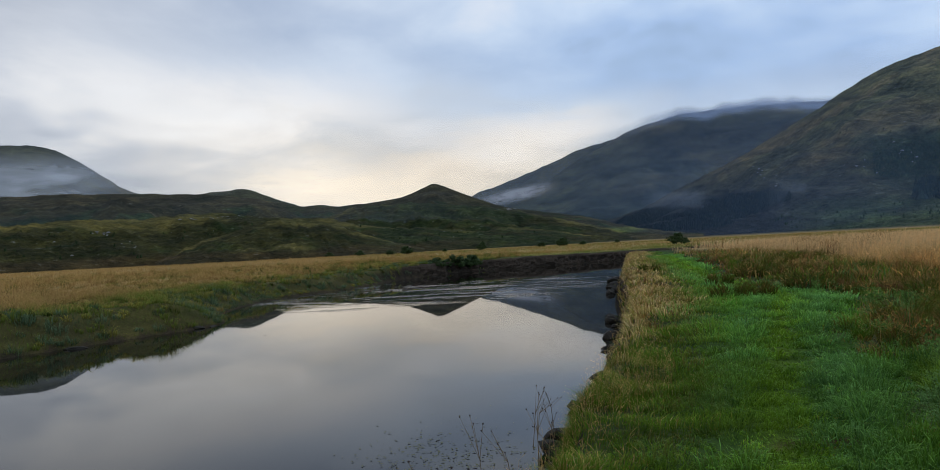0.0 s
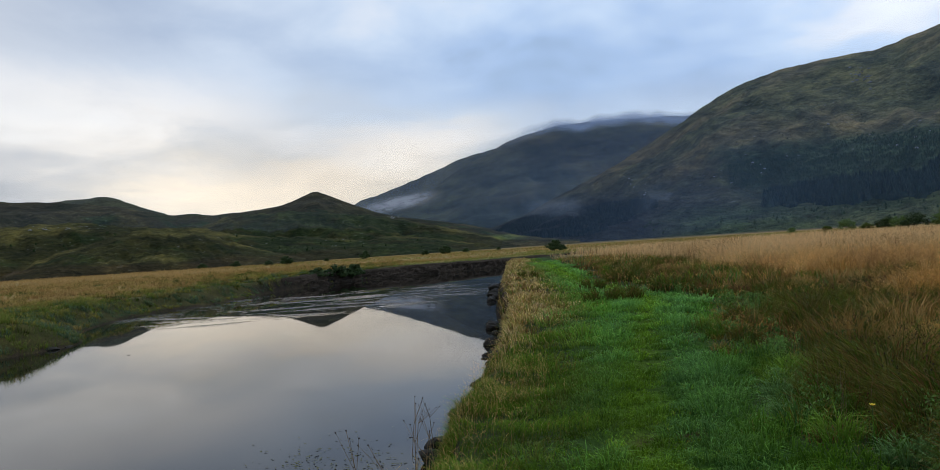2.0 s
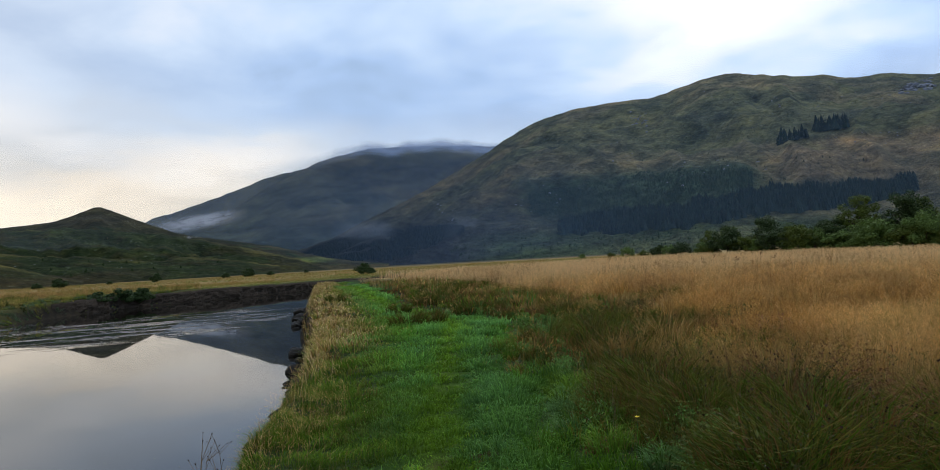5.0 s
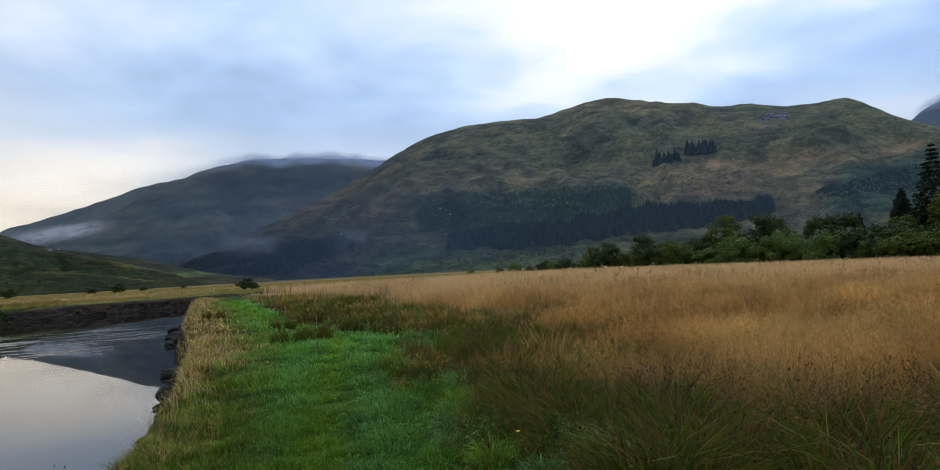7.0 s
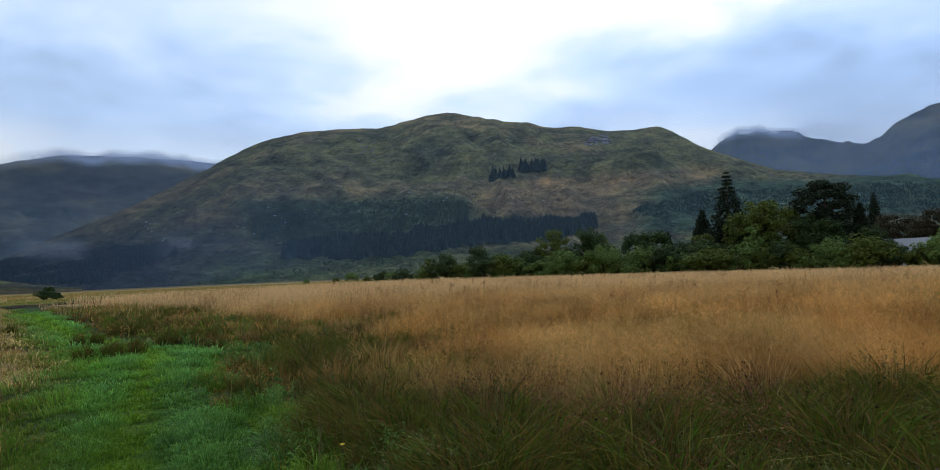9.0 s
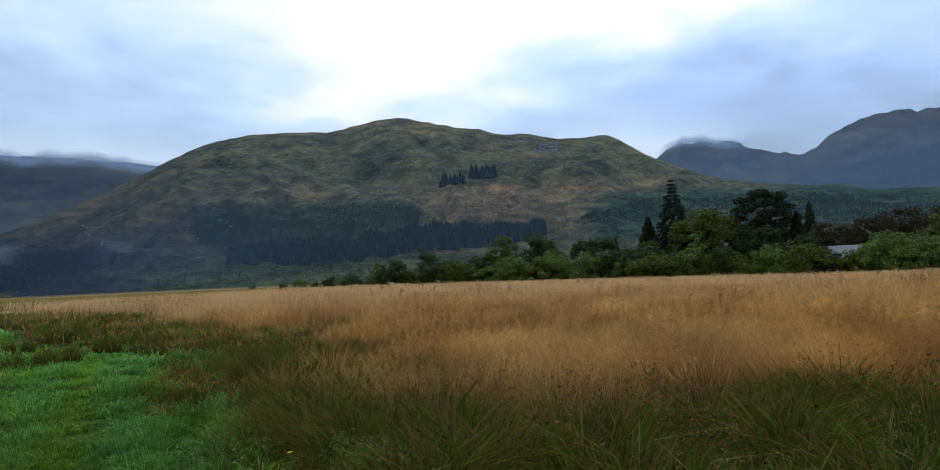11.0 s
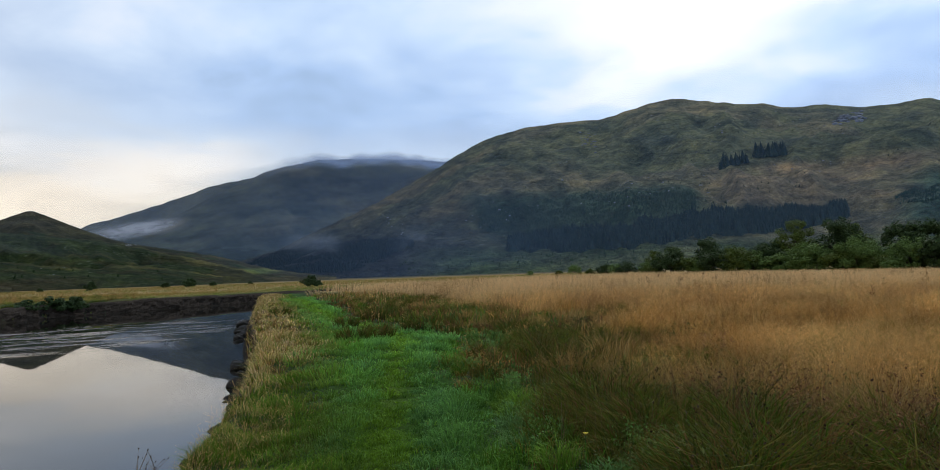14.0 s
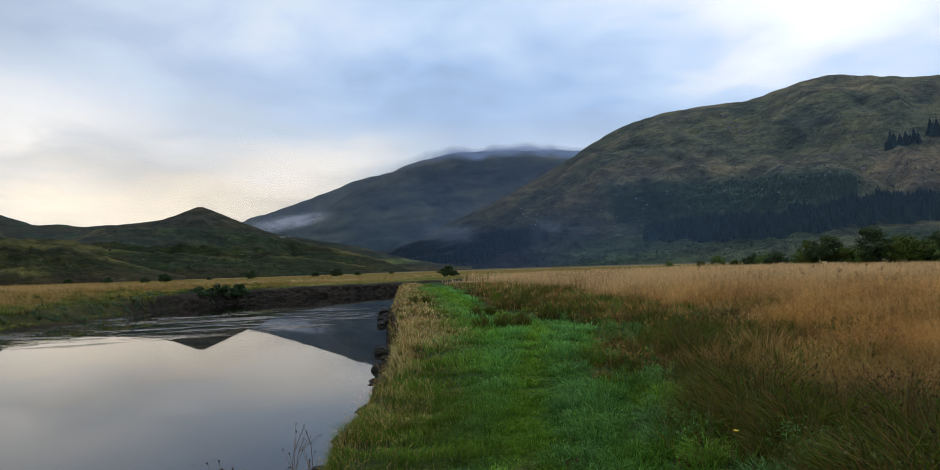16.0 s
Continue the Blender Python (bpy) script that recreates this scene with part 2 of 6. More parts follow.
TURF, WATER, BLADES = soil(), river_water(), leafy("grass_blades", 0.2, 0.6, None, 0.65)
SOFT_BLADES = leafy("fine_grass_plumes", 0.25, 0.7, None, 0.4)
MOOR_NEAR, MOOR_FAR, MOOR_HILL = hillside("moor_hillside", 0.05, 3.0, 12.0, 0.48, -24, 1.0), hillside("mountain_moor", 0.008, 8.0, 5.0, 0.28, -24, 0.9, 0.25), hillside("grassy_hill", 0.026, 10.0, 11.0, 0.5, -30, 1.1, 0.55)
WOODED = hillside("distant_wood", 0.02, 6.0, 9.0, 0.25, -10, 0.3, 0.0)
STONE = rough_stone("lichened_stone", (0.12, 0.12, 0.115), (0.30, 0.29, 0.275), 1.2)
WET_STONE = plain("dark_peaty_stone", (0.020, 0.017, 0.012), 0.7, 0.6, 5.0)
BARK = bark("dark_bark", (0.03, 0.022, 0.016), (0.10, 0.08, 0.06))
PINE_LEAF = leafy("conifer_needles", 0.1, 0.6, (0.030, 0.044, 0.026))
OAK_LEAF = leafy("broad_leaves", 0.25, 0.5, (0.098, 0.130, 0.028))
WILLOW_LEAF = leafy("scrub_leaves", 0.25, 0.5, (0.130, 0.200, 0.055))
BROWN_LEAF = leafy("autumn_leaves", 0.2, 0.6, (0.064, 0.057, 0.036))
DARK_LEAF = leafy("dark_leaves", 0.2, 0.5, (0.052, 0.082, 0.030))

# ---- shape helpers ----


def lattice(ix, iy, seed):
    h = (ix.astype(np.int64) * 374761393 + iy.astype(np.int64) * 668265263 + seed * 1442695041) & 0x7FFFFFFF
    h = ((h ^ (h >> 13)) * 1274126177) & 0x7FFFFFFF
    return ((h ^ (h >> 16)) & 0xFFFF) / 65535.0


def value_noise(x, y, seed=0):
    ix, iy = np.floor(x), np.floor(y)
    fx, fy = x - ix, y - iy
    fx, fy = fx * fx * (3 - 2 * fx), fy * fy * (3 - 2 * fy)
    a, b = lattice(ix, iy, seed), lattice(ix + 1, iy, seed)
    c, d = lattice(ix, iy + 1, seed), lattice(ix + 1, iy + 1, seed)
    return (a + (b - a) * fx) * (1 - fy) + (c + (d - c) * fx) * fy


def fbm(x, y, octaves=4, seed=0, gain=0.5):
    """Sum of noise, about -1 to 1."""
    total, amp, size = 0.0, 1.0, 0.0
    for k in range(octaves):
        total = total + amp * (value_noise(x * 2**k + 17.3 * k, y * 2**k - 9.1 * k, seed + k) * 2 - 1)
        size += amp
        amp *= gain
    return total / size * 1.6


def smooth(v, lo, hi):
    t = np.clip((v - lo) / (hi - lo), 0, 1)
    return t * t * (3 - 2 * t)


def mesh_from(name, verts, faces, material, parent=None, smooth_faces=False, **attrs):
    """One mesh object from arrays; every face has the same number of corners. attrs: colours (n, 3) or values (n,) by vertex."""
    me = bpy.data.meshes.new(name)
    verts, faces = np.asarray(verts, np.float32), np.asarray(faces, np.int32)
    k = faces.shape[1]
    me.vertices.add(len(verts))
    me.vertices.foreach_set("co", verts.ravel())
    me.loops.add(faces.size)
    me.loops.foreach_set("vertex_index", faces.ravel())
    me.polygons.add(len(faces))
    me.polygons.foreach_set("loop_start", np.arange(0, faces.size, k, dtype=np.int32))
    me.polygons.foreach_set("use_smooth", np.full(len(faces), smooth_faces))
    me.update(calc_edges=True)
    for key, v in attrs.items():
        v = np.asarray(v, np.float32)
        v = np.repeat(v[:, None], 3, 1) if v.ndim == 1 else v
        layer = me.attributes.new(key, "FLOAT_COLOR", "POINT")
        layer.data.foreach_set("color", np.hstack([v, np.ones((len(v), 1), np.float32)]).ravel())
    me.materials.append(material)
    ob = new(name, me)
    ob.parent = parent
    return ob


def part(name, bm, material, parent=None, label="", smooth_faces=False):
    me = bpy.data.meshes.new(name)
    bm.to_mesh(me)
    bm.free()
    me.materials.append(material)
    me.polygons.foreach_set("use_smooth", np.full(len(me.polygons), smooth_faces))
    ob = new(name, me)
    ob.parent = parent
    return tagged(ob, label) if label else ob


def grid_faces(rows, cols):
    i = np.arange(rows - 1)[:, None] * cols + np.arange(cols - 1)[None]
    i = i.ravel()
    return np.stack([i, i + 1, i + cols + 1, i + cols], 1)


rng = np.random.default_rng(7)


def polar(az, r):
    a = np.radians(az)
    return r * np.sin(a), r * np.cos(a)

# ---- the river and the ground ----
WATER_Z = -0.9
RIGHT_BANK = [(-16, -60), (-5, -16), (-1.6, 0), (-0.25, 4), (0.25, 5), (0.7, 7), (1.15, 8.2), (2.65, 13), (5.8, 27.5), (11.2, 50), (15.2, 65), (22, 75), (40, 86), (70, 95), (130, 104), (240, 108), (420, 104)]
LEFT_BANK = [(-34, -60), (-24, -16), (-18.5, 5), (-13.6, 18.5), (-11.2, 22.6), (-9.7, 25.2), (-11.2, 30), (-11.4, 38), (-8.8, 44.5), (-5.2, 57), (-2, 63), (2.5, 67), (9.5, 71.5), (18, 77.5), (40, 90), (70, 100), (130, 109), (240, 113), (420, 109)]


def dense(line, n=420):
    """A smooth curve through the bends of a bank."""
    p = np.array(line, float)
    s = np.r_[0, np.cumsum(np.hypot(*np.diff(p, axis=0).T))]
    m = np.gradient(p, s, axis=0)
    t = np.unique(np.r_[np.linspace(0, s[-1], n // 3), np.linspace(s[1], s[-4], n)])
    i = np.clip(np.searchsorted(s, t) - 1, 0, len(s) - 2)
    h = (s[i + 1] - s[i])[:, None]
    u = ((t - s[i]) / h[:, 0])[:, None]
    return (2 * u**3 - 3 * u**2 + 1) * p[i] + (u**3 - 2 * u**2 + u) * h * m[i] + (3 * u**2 - 2 * u**3) * p[i + 1] + (u**3 - u**2) * h * m[i + 1]


RIGHT_CURVE, LEFT_CURVE = dense(RIGHT_BANK), dense(LEFT_BANK)


def side_distance(x, y, curve):
    """Distance from a curve, positive on its right hand."""
    a, b = curve[:-1], curve[1:]
    d = b - a
    out = np.empty(len(x))
    for k in range(0, len(x), 8000):
        p = np.stack([x[k:k + 8000], y[k:k + 8000]], 1)
        rel = p[:, None] - a[None]
        t = np.clip((rel * d).sum(2) / (d * d).sum(1), 0, 1)
        off = rel - t[..., None] * d
        q = (off * off).sum(2)
        j = q.argmin(1)
        o = np.arange(len(p))
        sign = np.where(d[j, 0] * rel[o, j, 1] - d[j, 1] * rel[o, j, 0] < 0, 1, -1)
        out[k:k + 8000] = sign * np.sqrt(q[o, j])
    return out


# distances kept on a fine lattice round the river
GX, GY, STEP = np.arange(-70, 150, 0.35), np.arange(-40, 150, 0.35), 0.35
gx, gy = np.meshgrid(GX, GY)
GRID_R = side_distance(gx.ravel(), gy.ravel(), RIGHT_CURVE[::2]).reshape(gx.shape)
GRID_L = -side_distance(gx.ravel(), gy.ravel(), LEFT_CURVE[::2]).reshape(gx.shape)


def from_grid(grid, x, y):
    fx, fy = np.clip((x - GX[0]) / STEP, 0, len(GX) - 1.001), np.clip((y - GY[0]) / STEP, 0, len(GY) - 1.001)
    i, j = fx.astype(int), fy.astype(int)
    u, v = fx - i, fy - j
    return (grid[j, i] * (1 - u) + grid[j, i + 1] * u) * (1 - v) + (grid[j + 1, i] * (1 - u) + grid[j + 1, i + 1] * u) * v


def right_land(x, y):
    return from_grid(GRID_R, x, y)


def left_land(x, y):
    return from_grid(GRID_L, x, y)


def path_left(y):
    return np.interp(y, [-20, 0, 5.2, 7.3, 10.8, 15.1, 26.7, 50.7, 66], [-3.5, -0.4, 1.35, 2.15, 3.4, 5.1, 8.0, 13.5, 17.5]) + 0.22 * fbm(y * 0.7, y * 0 + 2, 3, 13)


def path_right(y):
    return np.interp(y, [-20, 0, 4.5, 6.7, 9.5, 14.4, 16, 19, 23, 27, 50, 66], [-0.6, 1.7, 3.05, 3.95, 5.15, 8.1, 8.5, 7.7, 8.6, 9.7, 15.4, 19]) + 0.3 * fbm(y * 0.6, y * 0 + 8, 3, 14)


def ground_z(x, y):
    dr, dl = right_land(x, y), left_land(x, y)
    steep = smooth(y, 44, 58)
    bank_r = -0.95 * (1 - smooth(dr, -0.05, 0.46)) + 0.04
    wide = 1.9 * (1 - steep) + 0.45 * steep
    bank_l = (-0.95 + 0.2 * (1 - steep)) * (1 - smooth(dl, -0.1 * wide, wide)) + 0.12 - 0.2 * (1 - steep)
    bed = -0.95 - 0.7 * smooth(-np.maximum(dr, dl), 0.0, 2.5)
    land = np.where(dr > dl, bank_r, bank_l)
    z = np.where(np.maximum(dr, dl) < -0.05, np.minimum(bed, land), land)
    on_path = smooth(x, path_left(y) - 0.2, path_left(y) + 0.3) * (1 - smooth(x, path_right(y) - 0.3, path_right(y) + 0.3))
    lumps = 0.05 * fbm(x * 2.6 - 0.8 * y, y * 3.4, 3, 6) * on_path * (dr > 0.3) * (1 - smooth(y, 16, 24))
    lumps = lumps + 0.07 * fbm(x * 0.5, y * 0.5, 3, 5) * (1 - 0.7 * on_path) + 0.05 * fbm(x * 0.08, y * 0.08, 2, 9)
    lumps = lumps + 0.16 * np.maximum(fbm(x * 0.75, y * 0.75, 3, 88), -0.2) * (dl > 0.3) * (1 - smooth(np.hypot(x, y), 50, 80))
    r = np.hypot(x, y)
    drop = np.interp(np.degrees(np.arctan2(x, y)), [38, 46, 84, 120, 150], [0.0, 0.25, 1.05, 1.05, 0.0])
    return z + lumps * smooth(np.abs(np.maximum(dr, dl)), 0.0, 0.8) * (1 - smooth(r, 150, 300)) - drop * smooth(r, 35, 115)


def ground_colour(x, y):
    dr, dl = right_land(x, y), left_land(x, y)
    r = np.hypot(x, y)
    n1, n2 = fbm(x * 0.35, y * 0.35, 3, 21), fbm(x * 0.06, y * 0.06, 3, 33)
    c = np.tile(np.array([0.15, 0.105, 0.042]), (len(x), 1))
    # ground colour goes paler with distance from the viewpoint
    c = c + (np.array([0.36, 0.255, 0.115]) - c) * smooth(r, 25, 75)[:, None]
    green = np.array([0.035, 0.05, 0.016])
    near_green = np.maximum(1 - smooth(x - path_right(y) + n1, 2.0, 6.0), 1 - smooth(r + 1.2 * n1, 7.2, 9.6)) * (dr > 0)
    c = c + (green - c) * near_green[:, None]
    on_path = (smooth(x + 0.35 * n1, path_left(y) - 0.4, path_left(y) + 0.9) * (1 - smooth(x, path_right(y) - 0.2, path_right(y) + 0.4))) * (dr > 0)
    c = c + (np.array([0.030, 0.085, 0.010]) - c) * on_path[:, None]
    tread = np.interp(y, [-2, 4.5, 5.9, 9.1, 15.7, 27, 50], [0.4, 2.0, 2.55, 4.05, 7.2, 8.9, 14.5])
    worn = np.exp(-((x - tread) / (0.2 + 0.02 * np.abs(y))) ** 2) * on_path
    c = c + (np.array([0.085, 0.125, 0.010]) - c) * 0.45 * worn[:, None]
    bare = np.exp(-((x - 2.42) / 0.3) ** 2 - ((y - 4.9) / 0.14) ** 2)
    c = c + (np.array([0.07, 0.042, 0.02]) - c) * bare[:, None]
    left_green = (1 - smooth(dl + 1.5 * n1, 2.5, 6)) * (dl > dr)
    c = c + (np.array([0.062, 0.060, 0.020]) - c) * left_green[:, None]
    patch = smooth(n2, 0.15, 0.6) * (dl > dr) * smooth(r, 20, 60)
    c = c + (np.array([0.11, 0.11, 0.04]) - c) * 0.6 * patch[:, None]
    bed = np.maximum(dr, dl) < 0.1
    c[bed] = (0.035, 0.028, 0.018)
    far = smooth(r, 200, 420)[:, None]
    return c + (np.array([0.09, 0.075, 0.032]) - c) * far


def build_ground():
    az = np.r_[np.arange(-180, -48, 3.0), np.arange(-48, -4, 0.55), np.arange(-4, 50, 0.4), np.arange(50, 104, 0.6), np.arange(104, 180.1, 3.0)]
    az[-1] = 180.0
    r = np.r_[0.0, 0.2, np.geomspace(0.4, 3.4, 22), np.geomspace(3.5, 20, 150), np.linspace(20.4, 84, 130), np.geomspace(85, 4800, 60)]
    a, q = np.meshgrid(az, r)
    x, y = polar(a.ravel(), q.ravel())
    ob = mesh_from("ground", np.stack([x, y, ground_z(x, y)], 1), grid_faces(len(r), len(az)), TURF, smooth_faces=True, col=ground_colour(x, y))
    tagged(ob, "flat valley floor of rough grass cut by a river", "ground", kind="structure")


def build_water():
    xs, ys = np.arange(-62, 262, 0.6), np.arange(-55, 135, 0.5)
    x, y = [v.ravel() for v in np.meshgrid(xs, ys)]
    d = np.maximum(right_land(x, y), left_land(x, y))
    run = smooth(y - 0.35 * np.maximum(x, 0) + 0.25 * np.minimum(x, 0) + 2.0 * fbm(x * 0.3, y * 0.3, 2, 78), 28.5, 34) * (1 - smooth(y, 44, 50)) * (1 - 0.6 * smooth(x - 0.16 * y, -2.0, 1.0))
    edge = -left_land(x, y)
    run = np.maximum(run, 1.6 * smooth(edge, 0.5, 0.9) * (1 - smooth(edge, 1.2, 1.8)) * smooth(y, 42, 47) * (1 - smooth(y, 64, 70)))
    f = grid_faces(len(ys), len(xs))
    keep = (d[f] < 2.5).any(1)
    used, back = np.unique(f[keep], return_inverse=True)
    v = np.stack([x, y, np.full(len(x), WATER_Z)], 1)[used]
    ob = mesh_from("water", v, back.reshape(-1, 4), WATER, smooth_faces=True, riffle=np.clip(run, 0, 1.6)[used])
    tagged(ob, "still dark river mirroring hills and cloudy sky", "river", kind="structure")


def bare_earth():
    """Dark peaty soil of a cut bank, with paler stones and roots in it."""
    m, n, b, _ = surface("cut_bank_earth", 0.95)
    b.inputs["Specular IOR Level"].default_value = 0.1
    p = here(n)
    fine, mid = n.noise(p, 9.0, 5.0, 0.7), n.noise(n.scaled(p, 1, 1, 2.2), 1.6, 5.0, 0.6, 0.5)
    c = n.mix(mid, (0.010, 0.008, 0.006), (0.085, 0.062, 0.042))
    c = n.mix(n.ramp(fine, [(0.56, (0, 0, 0)), (0.70, (0.6, 0.6, 0.6))]), c, (0.11, 0.09, 0.065))
    n.put(b.inputs["Base Color"], c)
    bump(n, b, n.math("ADD", fine, mid), 1.0, 0.08)
    return m


def bank_face(curve, side, begin, finish, top, rough, step, label, seed, back=0.0):
    """The torn face of a river bank: an uneven wall of earth from under the water to a ragged lip."""
    d = np.r_[0, np.cumsum(np.hypot(*np.diff(curve, axis=0).T))]
    u = np.arange(d[np.searchsorted(curve[:, 1], begin)], d[np.searchsorted(curve[:, 1], finish)], step)
    c = np.stack([np.interp(u, d, curve[:, 0]), np.interp(u, d, curve[:, 1])], 1)
    t = np.gradient(c, axis=0)
    t /= np.linalg.norm(t, axis=1)[:, None]
    out = np.stack([-t[:, 1], t[:, 0]], 1) * side
    rows = np.array([(0.16, -1.25), (0.13, -0.98), (0.10, -0.86), (0.04, -0.74), (-0.02, -0.60), (-0.06, -0.46), (-0.08, -0.32), (-0.10, -0.19), (-0.12, -0.09), (-0.20, -0.02), (-0.34, 0.02), (-0.55, 0.02)])
    ends = np.minimum(1, np.minimum(u - u[0], u[-1] - u) / 4.0)[:, None]
    v = np.arange(len(rows))[None]
    uu = u[:, None] + 0 * v
    slump = np.maximum(fbm(uu * 0.55, v * 0.10, 3, seed), -0.3)
    blocks = fbm(uu * 1.9, v * 0.55, 3, seed + 1, 0.6)
    belly = np.sin(np.clip((v - 0.5) / 8.5, 0, 1) * math.pi) + 0.25 * (v < 2)
    back = (back + (0.16 * (1 - smooth(c[:, 1], 5.0, 8.5)) if back else 0) + 0 * u)[:, None]
    push = (rows[None, :, 0] - back + rough * (slump + 0.75 * blocks + 0.25) * belly) * ends - 0.3 * (1 - ends)
    xy = c[:, None] + out[:, None] * push[..., None]
    ground = ground_z(*(c - out * 0.7).T)[:, None]
    z = np.where(v < 9, rows[None, :, 1] + 0.07 * blocks * (v > 1) + top * v / 9, np.minimum(rows[None, :, 1] + 0.05 * blocks, 0) + ground - 0.03)
    verts = np.concatenate([xy, z[..., None]], 2).reshape(-1, 3)
    f = grid_faces(len(u), len(rows))
    ob = mesh_from("river_bank", verts, f if side < 0 else f[:, ::-1], EARTH, smooth_faces=False)
    tagged(ob, label, "bank", kind="structure")


EARTH = bare_earth()
build_ground()
build_water()
bank_face(RIGHT_CURVE, 1, 2.5, 62, 0.0, 0.16, 0.10, "dark crumbling earth face of the near river bank", 881, 0.22)
bank_face(LEFT_CURVE, -1, 56, 88, 0.06, 0.24, 0.22, "dark eroded earth bank across the river", 885)

# ---- hills and mountains ----


class Slope:
    """A hill face: a foot and a ridge at given distances, the ridge at heights given in degrees by bearing."""

    def __init__(self, ridge, foot, crest, foot_z=-2.0, power=1.2, rough=6.0, scale=90.0, seed=3, jag=0.06):
        p = np.array(ridge, float)
        self.az, self.el = p[:, 0], p[:, 1]
        self.foot, self.crest, self.foot_z = foot, crest, foot_z
        self.power, self.rough, self.scale, self.seed, self.jag = power, rough, scale, seed, jag

    def ends(self, az):
        f = np.interp(az, [self.az[0], self.az[-1]], self.foot)
        c = np.interp(az, [self.az[0], self.az[-1]], self.crest)
        el = np.interp(az, self.az, self.el)
        for k in (0.5, 1.0):
            el = 0.5 * el + 0.25 * (np.interp(az - k * 0.6, self.az, self.el) + np.interp(az + k * 0.6, self.az, self.el))
        el = el + self.jag * fbm(az * 1.4, az * 0 + 3, 4, self.seed + 40, 0.6)
        return f, c, 1.6 + c * np.tan(np.radians(el))

    def at(self, az, s):
        """The place at bearing az and share s of the way from foot to ridge (past 1: the far side)."""
        f, c, top = self.ends(az)
        r = f + (c - f) * s
        x, y = polar(az, r)
        t = np.clip(s, 0, 1)
        z = self.foot_z + (top - self.foot_z) * t**self.power
        folds = fbm(x / self.scale, y / self.scale, 5, self.seed, 0.52)
        gullies = np.abs(fbm(az * 30 / self.scale + 1.1 * s, s * 2.2 + 0.3 * folds, 4, self.seed + 9))
        z = z + self.rough * np.clip((top - self.foot_z) / (7 * self.rough), 0.08, 1) * (folds - 0.6 * gullies + 0.25) * np.minimum(1, 5 * t) * np.clip((1 - t) * 3.5, 0, 1)
        z = np.where(s > 1, top + (self.foot_z - top) * np.clip((s - 1) / 0.6, 0, 1) ** 0.8, z)
        return x, y, z

    def at_height(self, az, el):
        """Share s at which the face stands at el degrees from the valley's viewpoint."""
        lo, hi = np.zeros_like(az), np.ones_like(az)
        for _ in range(18):
            mid = (lo + hi) / 2
            x, y, z = self.at(az, mid)
            low = np.degrees(np.arctan2(z - 1.6, np.hypot(x, y))) < el
            lo, hi = np.where(low, mid, lo), np.where(low, hi, mid)
        return (lo + hi) / 2

    def build(self, name, material, colour, label, step=0.12, rows=110):
        az = np.arange(self.az[0], self.az[-1] + step, step)
        s = np.r_[np.linspace(0, 1, rows), np.linspace(1.06, 1.6, 8)]
        a, t = np.meshgrid(az, s)
        a, t = a.ravel(), t.ravel()
        x, y, z = self.at(a, t)
        el = np.degrees(np.arctan2(z - 1.6, np.hypot(x, y)))
        ob = mesh_from(name, np.stack([x, y, z], 1), grid_faces(len(s), len(az))[:, ::-1], material, smooth_faces=True, col=colour(a, t, x, y, z, el), lay=np.stack([a / 10, el / 10 + t * 0.2, 0 * a], 1))
        return tagged(ob, label, "hill", kind="structure")


def blend(c, tint, share):
    return c + (np.array(tint) - c) * np.clip(share, 0, 1)[:, None]


def box_mask(v, lo, hi, soft):
    return smooth(v, lo - soft, lo + soft) * (1 - smooth(v, hi - soft, hi + soft))


def colour_foothill(a, t, x, y, z, el):
    n1, n2 = fbm(x / 60, y / 60, 4, 51), fbm(x / 22, y / 22, 4, 52)
    c = np.tile(np.array([0.042, 0.042, 0.020]), (len(a), 1))
    c = blend(c, (0.085, 0.070, 0.032), smooth(n1, 0.0, 0.7) * 0.8)
    c = blend(c, (0.024, 0.044, 0.018), smooth(n2 + 0.9 * box_mask(a, -8, 8, 3) * (1 - smooth(el, 1.8, 3)), 0.1, 0.7))
    c = blend(c, (0.065, 0.040, 0.022), (1 - smooth(el, 0.25, 0.9)) * (1 - smooth(a, -2, 6)))
    c = blend(c, (0.17, 0.20, 0.05), box_mask(a, 8.5, 14, 1.2) * box_mask(el, 0.45, 0.85, 0.15))
    return blend(c, (0.06, 0.054, 0.038), smooth(el, 3.6, 4.6) * 0.7) * 0.74


